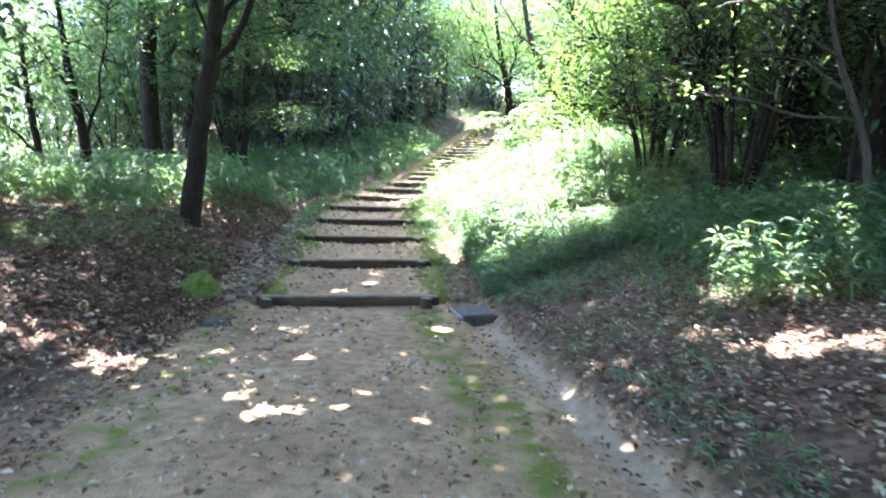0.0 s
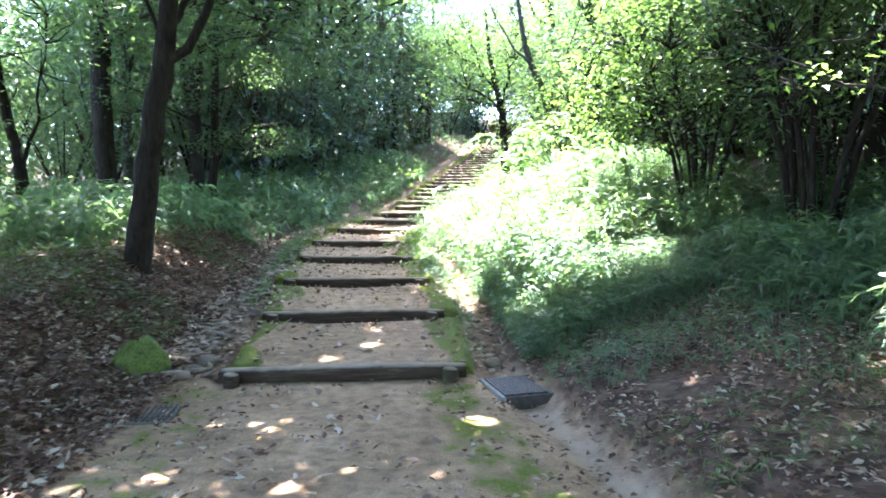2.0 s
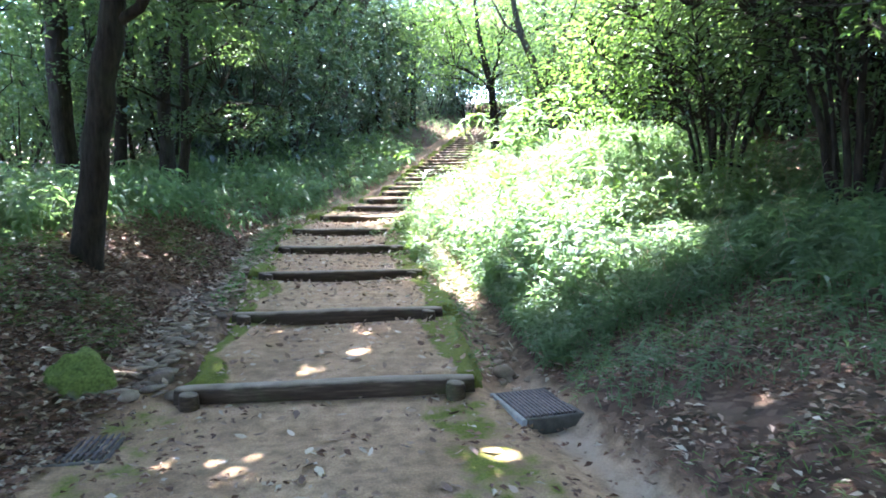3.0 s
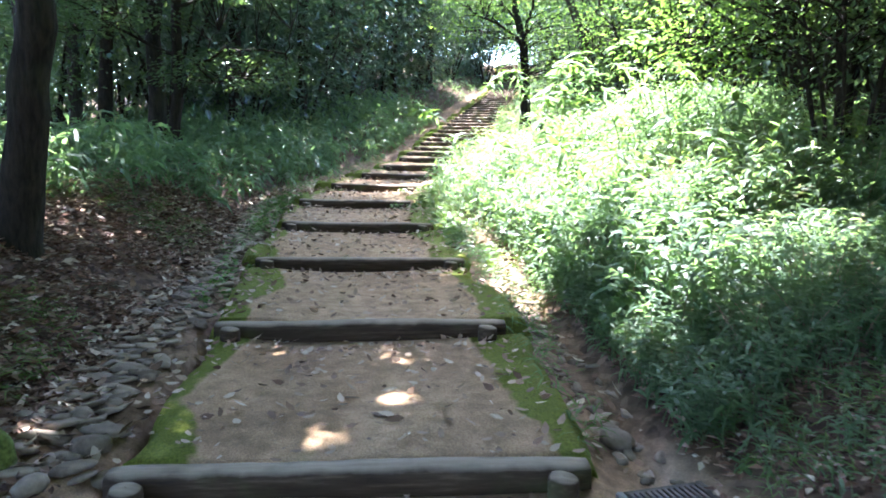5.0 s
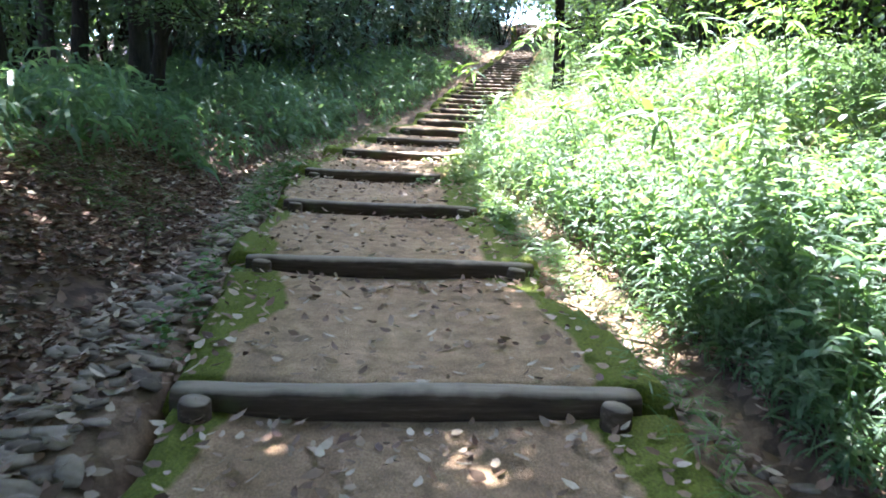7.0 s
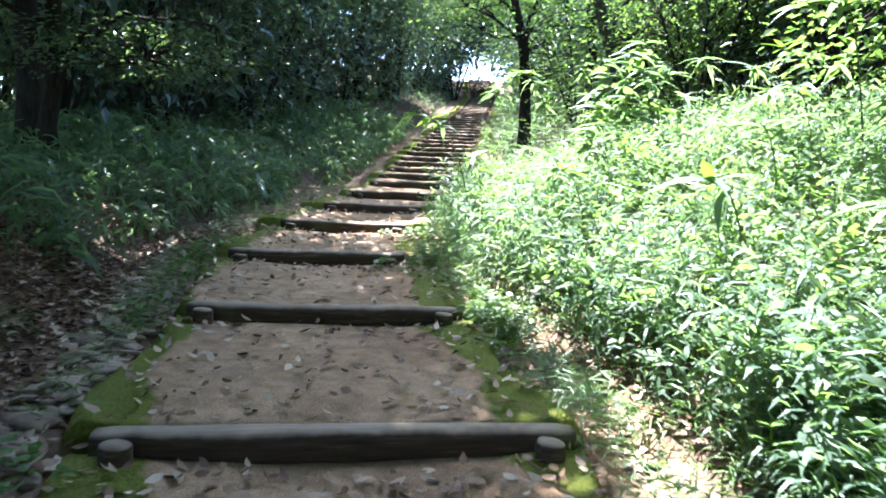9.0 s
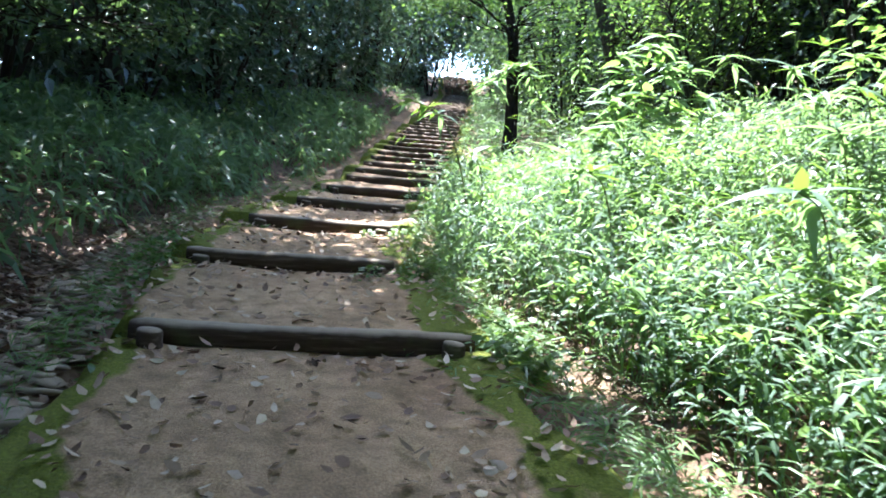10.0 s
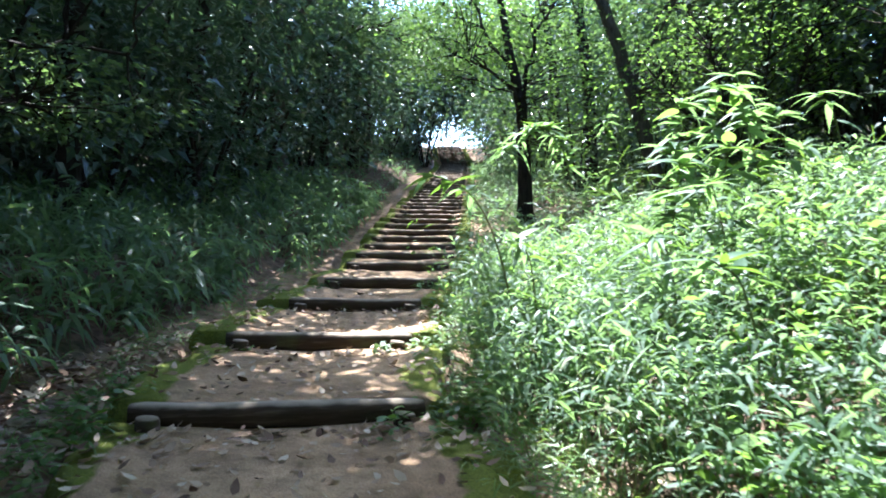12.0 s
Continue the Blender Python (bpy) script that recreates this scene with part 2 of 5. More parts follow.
def profile(y):
    return np.interp(y, np.concatenate(([-400, 7.0], LY + 0.2, [TOP_Y + 4, TOP_Y + 60, TOP_Y + 400])),
                     np.concatenate(([0, 0], LZ - 0.10, [TOP_Z - 0.1, TOP_Z - 14, TOP_Z - 40])))


def right_edge(y):
    """Where the bank begins beyond the drain on the right-hand side."""
    return np.where(y < 7.6, np.interp(y, [-10, 0, 3.0, 6.7, 7.6], [2.6, 1.75, 1.22, 0.62, 0.45]), centre(y) + 1.62)


def ground_z(x, y):
    x, y = np.asarray(x, float), np.asarray(y, float)
    u, z = x - centre(y), profile(y)
    steps = smooth(7.3, 7.7, y)
    up = smooth(3.0, 9.0, y)
    sl = np.maximum(-1.72 - u, 0)                       # left bank
    left = (0.12 + 0.33 * up + 0.24 * up * smooth(17, 12, y)) * np.minimum(sl, 1.0) + 0.08 * np.clip(sl - 1, 0, 5) - 0.13 * np.clip(sl - 6.5, 0, 40)
    sr = np.maximum(x - right_edge(y), 0)               # right bank
    right = (0.26 + 0.1 * smooth(11, 15, y)) * np.minimum(sr, 1.8) + 0.17 * np.clip(sr - 1.8, 0, 7) + 0.03 * np.clip(sr - 9, 0, 40)
    right = right * (1 - 0.35 * smooth(0.5, -6, y)) + 0.07 * smooth(0.0, 0.13, sr) * (1 - steps)
    rough = (vnoise(x * 0.7, y * 0.7, 1) - 0.5) * 0.16 + (vnoise(x * 2.6, y * 2.6, 2) - 0.5) * 0.06
    off = np.clip(np.maximum(sl, sr) / 0.6, 0, 1)
    h = z + left + right + rough * off + (vnoise(x * 3, y * 3, 3) - 0.5) * 0.02
    inside = smooth(7.6, 7.75, y) * smooth(1.12, 0.98, np.abs(u))
    h = h - 0.22 * inside
    gut_l = smooth(-1.10, -1.22, u) * smooth(-1.85, -1.62, u) * steps
    gut_r = smooth(1.12, 1.24, u) * smooth(1.62, 1.46, u) * steps
    h = h + 0.045 * gut_l - 0.10 * gut_r
    e = x - right_edge(y)
    h = h - 0.07 * (1 - steps) * smooth(-0.36, -0.24, e) * smooth(0.06, -0.06, e)
    return h


def tread_z(x, y):
    """Height of the earth on the treads, also of the flat path before them."""
    x, y = np.asarray(x, float), np.asarray(y, float)
    i = np.clip(np.searchsorted(LY, y, side="right") - 1, 0, len(LOGS) - 2)
    A = np.array(LOGS)
    a, b = A[i], A[i + 1]
    t = (y - a[..., 0]) / (b[..., 0] - a[..., 0])
    f = np.clip((x - a[..., 1]) / (a[..., 2] - a[..., 1]), 0, 1)
    za, zb = a[..., 3] * (1 - f) + a[..., 4] * f, b[..., 3] * (1 - f) + b[..., 4] * f
    za, zb = za - 0.012, zb - np.minimum(0.125, 0.74 * (zb - za))
    u = np.abs(x - centre(y))
    edge = 0.88 + 0.24 * vnoise(y * 1.9, np.sign(x - centre(y)) * 3.0, 9) + 0.06 * vnoise(y * 7, x * 0.3, 10)
    z = za + (zb - za) * t + (vnoise(x * 3.1, y * 3.1, 5) - 0.5) * 0.03 + 0.03 * smooth(0.6, 0.95, u) * smooth(0, 0.3, t) - 0.38 * smooth(0, 0.2, u - edge) - 0.015 * smooth(0.8, 0, u)
    return np.where(y < LY[0], ground_z(x, y), z)


# ---- mesh helpers ----
def raw_mesh(name, verts, faces, mat, smooth_faces=True):
    """A mesh from arrays: faces is a list of (n, k) index arrays."""
    me = bpy.data.meshes.new(name)
    verts = np.asarray(verts, np.float32)
    me.vertices.add(len(verts))
    me.vertices.foreach_set("co", verts.ravel())
    loops = np.concatenate([np.asarray(f).ravel() for f in faces]).astype(np.int32)
    sizes = np.concatenate([np.full(len(f), np.asarray(f).shape[1]) for f in faces]).astype(np.int32)
    me.loops.add(len(loops))
    me.loops.foreach_set("vertex_index", loops)
    me.polygons.add(len(sizes))
    me.polygons.foreach_set("loop_start", np.concatenate(([0], np.cumsum(sizes)[:-1])).astype(np.int32))
    me.polygons.foreach_set("loop_total", sizes)
    me.polygons.foreach_set("use_smooth", np.full(len(sizes), smooth_faces))
    me.materials.append(mat)
    me.update(calc_edges=True)
    me.validate()
    return me


def add_layer(me, name, values):
    a = me.attributes.new(name, "FLOAT", "POINT")
    a.data.foreach_set("value", np.asarray(values, np.float32))


def part(name, me, parent, label=""):
    ob = new(name, me)
    ob.parent = parent
    return tagged(ob, label)


def bm_mesh(name, bm, mat, smooth_faces=True):
    me = bpy.data.meshes.new(name)
    bm.to_mesh(me)
    bm.free()
    me.materials.append(mat)
    for p in me.polygons:
        p.use_smooth = smooth_faces
    return me


def grid(xs, ys, zf):
    X, Y = np.meshgrid(xs, ys)
    V = np.stack([X, Y, zf(X, Y)], -1).reshape(-1, 3)
    n, m = len(xs), len(ys)
    i = (np.arange(m - 1)[:, None] * n + np.arange(n - 1)[None]).ravel()
    return V, np.stack([i, i + 1, i + n + 1, i + n], -1)


class Tubes:
    """Collects tapered, bent tubes (trunks, limbs, twigs, stems) for one mesh."""
    def __init__(self):
        self.v, self.q, self.n = [], [], 0

    def add(self, pts, radii, sides=8, rough=0.0, cap=True):
        pts = np.asarray(pts, float)
        radii = np.asarray(radii, float)
        d = np.gradient(pts, axis=0)
        d /= np.linalg.norm(d, axis=1)[:, None] + 1e-9
        ref = np.array([0.93, 0.31, 0.2]) if abs(d[0][2]) > 0.6 else np.array([0.05, 0.1, 1.0])
        a = np.cross(d, ref)
        a /= np.linalg.norm(a, axis=1)[:, None]
        b = np.cross(d, a)
        w = np.linspace(0, 2 * math.pi, sides, endpoint=False)
        r = radii[:, None] * (1 + rough * (np.random.rand(len(pts), sides) - 0.5))
        ring = pts[:, None] + a[:, None] * (np.cos(w)[None] * r)[..., None] + b[:, None] * (np.sin(w)[None] * r)[..., None]
        k = len(pts)
        base = self.n + np.arange(k - 1)[:, None] * sides
        j, j2 = np.arange(sides)[None], (np.arange(sides)[None] + 1) % sides
        self.q.append(np.stack([base + j, base + j2, base + sides + j2, base + sides + j], -1).reshape(-1, 4))
        self.v.append(ring.reshape(-1, 3))
        self.n += k * sides

    def mesh(self, name, mat):
        return raw_mesh(name, np.concatenate(self.v), [np.concatenate(self.q)], mat)


def bend(a, b, n=6, wob=0.1, sag=0.0):
    """A wavering line of n points from a to b."""
    a, b = np.asarray(a, float), np.asarray(b, float)
    t = np.linspace(0, 1, n)[:, None]
    ln = np.linalg.norm(b - a)
    p = a + (b - a) * t
    side = np.random.randn(3) * wob * ln
    side2 = np.random.randn(n, 3) * wob * ln * 0.25
    side2[0] = 0
    p = p + side * np.sin(t * math.pi) + side2
    p[:, 2] += sag * ln * np.sin(t[:, 0] * math.pi)
    return p


def unit(v):
    return v / (np.linalg.norm(v, axis=-1, keepdims=True) + 1e-9)


def leaf_arrays(pos, way, nor, length, width, blade=False, droop=0.0):
    """Many leaves: short ones of two faces folded at the rib, or long blades that bend over."""
    way = unit(way)
    side = unit(np.cross(nor, way))
    nor = np.cross(way, side)
    L, W = length[:, None], width[:, None]
    n = len(pos)
    if not blade:
        v = np.stack([pos, pos + way * L * 0.45 + side * W * 0.5 + nor * W * 0.16, pos + way * L - nor * L * droop, pos + way * L * 0.45 - side * W * 0.5 + nor * W * 0.16], 1)
        i = np.arange(n)[:, None] * 4
        return v.reshape(-1, 3), [np.concatenate([i + [[0, 1, 2]], i + [[0, 2, 3]]]).reshape(-1, 3)]
    down = np.array([0, 0, -1.0])
    p1 = pos + way * L * 0.3 + down * L * droop * 0.08
    p2 = pos + way * L * 0.68 + down * L * droop * 0.38
    p3 = pos + way * L * 0.97 + down * L * droop
    v = np.stack([pos, p1 + side * W * 0.5, p1 - side * W * 0.5, p2 + side * W * 0.4, p2 - side * W * 0.4, p3], 1)
    i = np.arange(n)[:, None] * 6
    return v.reshape(-1, 3), [np.concatenate([i + [[0, 1, 2]], i + [[3, 5, 4]]]), (i + [[1, 3, 4, 2]])]


def rand_dirs(n, flat=0.5):
    a = np.random.rand(n) * 2 * math.pi
    return unit(np.stack([np.cos(a), np.sin(a), np.random.randn(n) * flat], -1))


def spray_leaves(clumps, per, spread, size, flat=0.4):
    """Leaves scattered round clump centres in flattened sprays."""
    c = np.repeat(clumps, per, axis=0)
    n = len(c)
    off = np.random.randn(n, 3) * np.array([spread, spread, spread * flat])
    way = unit(off + rand_dirs(n, 0.3) * spread * 0.8 + np.array([0, 0, -0.15 * spread]))
    nor = unit(np.stack([np.random.randn(n) * 0.45, np.random.randn(n) * 0.45, np.ones(n)], -1))
    ln = size * (0.65 + 0.7 * np.random.rand(n))
    return c + off, way, nor, ln, ln * (0.42 + 0.2 * np.random.rand(n))


def foliage_mesh(name, clumps, per, spread, size, mat, flat=0.4):
    arrays = spray_leaves(clumps, per, spread, size, flat)
    open_to_sun = np.ones(len(arrays[0]), bool)
    for x, y, z, r in GAPS:
        d = arrays[0] - np.array([x, y, z])
        along = d @ np.array(SUN_DIR)
        open_to_sun &= (np.linalg.norm(d - along[:, None] * np.array(SUN_DIR), axis=1) > r + 0.06) | (along < 2.5)
    return raw_mesh(name, *leaf_arrays(*(a[open_to_sun] for a in arrays), droop=0.12), mat, False)


# gaps in the canopy through which the sun reaches the ground: place and radius
GAPS = [(2.35, 4.5, 0.5, 0.24), (2.0, 4.8, 0.4, 0.1), (2.7, 4.2, 0.6, 0.16), (2.4, 6.5, 2.5, 0.3), (2.8, 6.4, 3.2, 0.2), (-2.73, 5.32, 0.1, 0.17), (-1.14, 4.19, 0, 0.13), (-1.45, 4.5, 0, 0.08), (-0.8, 4.2, 0, 0.06),
        (-1.43, 6.54, 0, 0.1), (-1.8, 6.67, 0, 0.09), (-1.11, 5.49, 0, 0.08), (0.0, 6.54, 0, 0.14), (-0.92, 8.43, 0.28, 0.13), (-1.24, 7.93, 0.2, 0.09), (-1.97, 8.02, 0.2, 0.06), (-2.75, 8.0, 0.3, 0.16), (-0.95, 9.05, 0.2, 0.12),
        (-3.9, 17.3, 4.6, 0.5), (-5.6, 17.0, 5.6, 0.55), (-4.4, 17.4, 7.2, 0.6), (5.3, 10.8, 3.8, 0.35), (6.5, 11.0, 4.5, 0.7), (7.5, 13.0, 5.0, 0.8), (5.8, 9.2, 3.6, 0.45), (8.5, 12.5, 4.0, 0.8), (1.6, 9.9, 0.9, 0.45), (1.3, 9.3, 0.8, 0.28), (2.0, 9.9, 0.9, 0.2), (0.9, 9.3, 0.6, 0.3), (0.6, 9.0, 0.5, 0.2), (0.2, 10.4, 0.4, 0.2),
        (1.2, 10.2, 0.6, 0.3), (1.0, 9.6, 0.55, 0.2), (1.6, 9.6, 0.6, 0.25), (-0.2, 14.2, 0.8, 0.3), (-0.3, 13.4, 0.7, 0.25), (-0.1, 15.0, 0.9, 0.3), (0.3, 12.3, 0.6, 0.2), (0.1, 13.2, 0.7, 0.2), (0.35, 10.6, 0.5, 0.25),
        (2.2, 9.2, 0.8, 0.22), (1.7, 9.0, 0.6, 0.14), (1.3, 8.8, 0.5, 0.1),
        (-1.3, 17.3, 1.1, 0.2), (-0.9, 17.25, 1.1, 0.3), (-0.4, 17.4, 1.1, 0.4),
        (0.4, 12.0, 1.0, 0.5), (1.0, 13.0, 1.1, 0.8), (1.5, 15.0, 1.2, 1.0), (1.0, 16.5, 1.2, 0.8), (2.4, 16.2, 1.3, 0.7), (1.9, 14.0, 1.2, 0.8), (0.3, 14.0, 1.0, 0.5), (0.2, 15.3, 1.1, 0.4),
        (1.0, 18.4, 1.5, 0.7), (2.0, 18.0, 1.6, 0.8), (0.1, 11.2, 0.6, 0.3), (1.0, 19.8, 2.4, 0.5), (1.1, 19.8, 3.2, 0.6), (0.8, 11.0, 0.8, 0.25), (1.4, 11.8, 0.9, 0.25), (1.5, 10.5, 0.7, 0.25), (2.2, 9.7, 0.8, 0.3), (1.0, 9.5, 0.6, 0.2), (0.6, 10.3, 0.6, 0.2), (-4.7, 12.4, 1.1, 0.15),
        (-0.6, 16.0, 2.2, 0.16), (-0.1, 16.0, 2.0, 0.2), (2.7, 21.0, 3.2, 0.4), (3.0, 6.3, 0.9, 0.16), (3.6, 6.0, 1.1, 0.16), (2.6, 5.8, 0.7, 0.1)]
GAPS += [(4.6, 9.4, 4.0, 0.45), (5.6, 10.4, 4.2, 0.5), (6.4, 9.6, 4.4, 0.45)]
dapple = random.Random(77)
for _ in range(24):      # dappled light in the thicket and in the wood opposite
    GAPS.append((dapple.uniform(4.2, 7.4), dapple.uniform(8.0, 12.0), 3.4, dapple.uniform(0.10, 0.22)))
for _ in range(20):
    GAPS.append((dapple.uniform(-8.5, -4.6), dapple.uniform(16.0, 21.0), 5.2, dapple.uniform(0.10, 0.22)))



def ellipsoid_points(n, centre_at, radii, hollow=0.55):
    d = unit(np.random.randn(n, 3))
    r = (hollow ** 3 + (1 - hollow ** 3) * np.random.rand(n)) ** (1 / 3)
    return np.asarray(centre_at) + d * r[:, None] * np.asarray(radii)


def tree(label, trunks, limbs, crowns, bark=BARK, leaf=GREEN, per=26, spread=0.42, size=0.12, name="tree", twigs=True, flat=0.4, category="tree"):
    """trunks: (points, radii); limbs: (start, end, radius); crowns: (centre, radii, clump count)."""
    ob = new(name)
    tagged(ob, label, category)
    nodes = []
    for k, (pts, radii) in enumerate(trunks):
        tb = Tubes()
        pts, radii = np.asarray(pts, float), np.asarray(radii, float)
        t, tt = np.linspace(0, 1, len(pts)), np.linspace(0, 1, len(pts) * 4)
        fine = np.stack([np.interp(tt, t, pts[:, i]) for i in range(3)], -1)
        for _ in range(2):
            fine[1:-1] = (fine[:-2] + fine[1:-1] * 2 + fine[2:]) / 4
        fine[1:, :2] += np.random.randn(len(fine) - 1, 2) * np.interp(tt, t, radii)[1:, None] * 0.12
        rr = np.interp(tt, t, radii)
        rr[0] *= 1.35
        rr[1] *= 1.1
        tb.add(fine, rr, 12 if radii[0] > 0.06 else 6, 0.14)
        nodes.append(fine[len(fine) // 3:])
        part("trunk", tb.mesh("trunk", bark), ob)
    for a, b, r in limbs:
        tb = Tubes()
        p = bend(a, b, 9, 0.07, 0.05)
        tb.add(p, np.linspace(r, r * 0.35, 9), 7, 0.12)
        nodes.append(p[2:])
        for _ in range(5):
            q = p[np.random.randint(3, 9)]
            e = q + (np.asarray(b) - np.asarray(a)) * 0.25 + np.random.randn(3) * 0.35
            s = bend(q, e, 5, 0.1)
            tb.add(s, np.linspace(r * 0.4, r * 0.12, 5), 5)
            nodes.append(s[2:])
        part("limb", tb.mesh("limb", bark), ob)
    clumps = np.concatenate([ellipsoid_points(n, c, r) for c, r, n in crowns])
    keep = np.abs(clumps[:, 0]) < 900
    clumps = clumps[keep]
    if twigs:
        nd = np.concatenate(nodes)
        tb = Tubes()
        for c in clumps:
            d = np.linalg.norm((nd - c) * np.array([1, 1, 1.3]) + np.array([0, 0, 0.4]), axis=1)
            s = nd[np.argmin(d)]
            if np.linalg.norm(c - s) < 3.5:
                tb.add(bend(s, c, 4, 0.08, 0.04), [0.014, 0.011, 0.008, 0.004], 3)
        if tb.v:
            tagged(part("twig", tb.mesh("twig", bark), ob), kind="stuff")
    tagged(part("crown", foliage_mesh("crown", clumps, per, spread, size, leaf, flat), ob), kind="stuff")
    return ob


def scatter_blades(name, n, area, mat, length, width, label, category, height=(0.05, 0.7), droop=0.6, stems=True, keep=None, per=5, flat=0.5, lean=0.12, patchy=0.35, seed=0, rise=0.8):
    """Undergrowth: stems that stand on the ground, each with a fan of leaf blades. One object of kind stuff."""
    rs = np.random.RandomState(seed)
    x = rs.uniform(area[0], area[1], n)
    y = rs.uniform(area[2], area[3], n)
    ok = vnoise(x * 0.9 + 7, y * 0.9, 11 + seed) > patchy
    if keep:
        ok &= keep(x, y)
    x, y = x[ok], y[ok]
    g = ground_z(x, y)
    m = len(x)
    h = height[0] + (height[1] - height[0]) * rs.rand(m) ** 0.8 * (0.55 + 0.75 * vnoise(x * 0.6, y * 0.6, 23 + seed))
    tip = np.stack([x + rs.randn(m) * lean * h / 0.5, y + rs.randn(m) * lean * h / 0.5, g + h], -1)
    root = np.stack([x, y, g - 0.03], -1)
    t = rs.rand(m, per, 1) ** 0.6 * 0.75 + 0.25
    pos = (root[:, None] * (1 - t) + tip[:, None] * t).reshape(-1, 3)
    k = len(pos)
    a = rs.rand(k) * 2 * math.pi
    way = unit(np.stack([np.cos(a), np.sin(a), rs.rand(k) * (rise + 0.1) - 0.1], -1))
    nor = unit(np.stack([rs.randn(k) * 0.4, rs.randn(k) * 0.4, np.ones(k)], -1))
    ln = length * (0.55 + 0.8 * rs.rand(k))
    V, F = leaf_arrays(pos, way, nor, ln, width * (0.7 + 0.6 * rs.rand(k)), True, droop)
    Vs = [V]
    if stems:
        w = 0.004
        sv = np.stack([root + [w, 0, 0], root + [-w, w, 0], root + [0, -w, 0], tip], 1).reshape(-1, 3)
        i = np.arange(m)[:, None] * 4 + len(V)
        F = F + [np.concatenate([i + [[0, 1, 3]], i + [[1, 2, 3]], i + [[2, 0, 3]]])]
        Vs.append(sv)
    ob = new(name, raw_mesh(name, np.concatenate(Vs), F, mat, False))
    return tagged(ob, label, category, kind="stuff")


# ---- ground: one sheet to the horizon ----
def axis(lo, hi, step, far):
    out = [step * 1.25]
    while sum(out) < far:
        out.append(out[-1] * 1.3)
    tail = np.cumsum(out)
    return np.concatenate((lo - tail[::-1], np.arange(lo, hi + 1e-6, step), hi + tail))


gx = axis(-6.5, 6.0, 0.11, 600)
gy = np.concatenate((axis(-2.0, 22.0, 0.1, 600)[: -len(axis(-2.0, 22.0, 0.1, 600)[axis(-2.0, 22.0, 0.1, 600) > 22.05])], np.arange(22.3, 62, 0.3), 62 + np.cumsum(1.0 * 1.3 ** np.arange(20))))
V, F = grid(gx, gy, ground_z)
me = raw_mesh("ground", V, [F], GROUND)
gu = V[:, 0] - centre(V[:, 1])
flat_path = smooth(8.2, 7.4, V[:, 1])
edge_r = V[:, 0] - right_edge(V[:, 1])
on_path = smooth(-2.0, -1.35, gu + 0.5 * (vnoise(V[:, 0] * 1.5, V[:, 1] * 1.5, 31) - 0.5)) * smooth(0.12, -0.05, edge_r) * flat_path
gutter = (1 - flat_path) * smooth(-1.8, -1.6, gu) * smooth(1.65, 1.45, gu)
add_layer(me, "path", np.clip(on_path + gutter * 0.35, 0, 1))
moss_edge = flat_path * (smooth(0.75, 0.2, np.abs(edge_r + 0.65)) * 0.55 + smooth(0.7, 0.15, np.abs(gu + 1.15)) * 0.5) * (V[:, 1] > -2) * (np.abs(gu) < 3) * smooth(-0.3, -0.5, edge_r)
add_layer(me, "moss", moss_edge)
add_layer(me, "sand", flat_path * smooth(-0.27, -0.17, edge_r) * smooth(0.02, -0.08, edge_r) * (0.5 + 0.5 * vnoise(V[:, 0] * 2, V[:, 1] * 2, 71)))
ground = tagged(new("ground", me), "brown leaf-strewn forest floor with a trodden earth path", "ground", kind="structure")

# ---- treads of trodden earth between the logs ----
for i in range(len(LOGS) - 1):
    y1, y2 = LOGS[i][0] + 0.0, LOGS[i + 1][0] - 0.0
    near = i < 8
    us = np.linspace(-1.46, 1.46, 52 if near else 16)
    ts = np.concatenate(([0, 0.004], np.linspace(0.03, 1, 23 if near else 4)))
    T, U = np.meshgrid(ts, us, indexing="ij")
    Y = y1 + 0.11 + (y2 - y1 - 0.115) * T
    X = centre(Y) + U
    Z = tread_z(X, Y)
    Y[0] -= 0.012
    Z[0] -= 0.2
    n, m = len(us), len(ts)
    ii = (np.arange(m - 1)[:, None] * n + np.arange(n - 1)[None]).ravel()
    me = raw_mesh("tread", np.stack([X, Y, Z], -1).reshape(-1, 3), [np.stack([ii, ii + 1, ii + n + 1, ii + n], -1)], TREAD)
    add_layer(me, "moss", (np.clip(0.74 * smooth(0.66, 0.9, np.abs(U) + 0.30 * (vnoise(X * 1.3, Y * 1.3, 42) - 0.5)) + 0.34 * smooth(0.8, 1.0, T) * vnoise(X * 1.7, Y * 0.6, 43) + 0.16 * smooth(0.5, 0.9, vnoise(X * 1.4, Y * 1.4, 41)), 0, 1)).ravel())
    tagged(new("path_tread", me), "trodden brown earth tread with mossy green edges", "path", kind="structure")


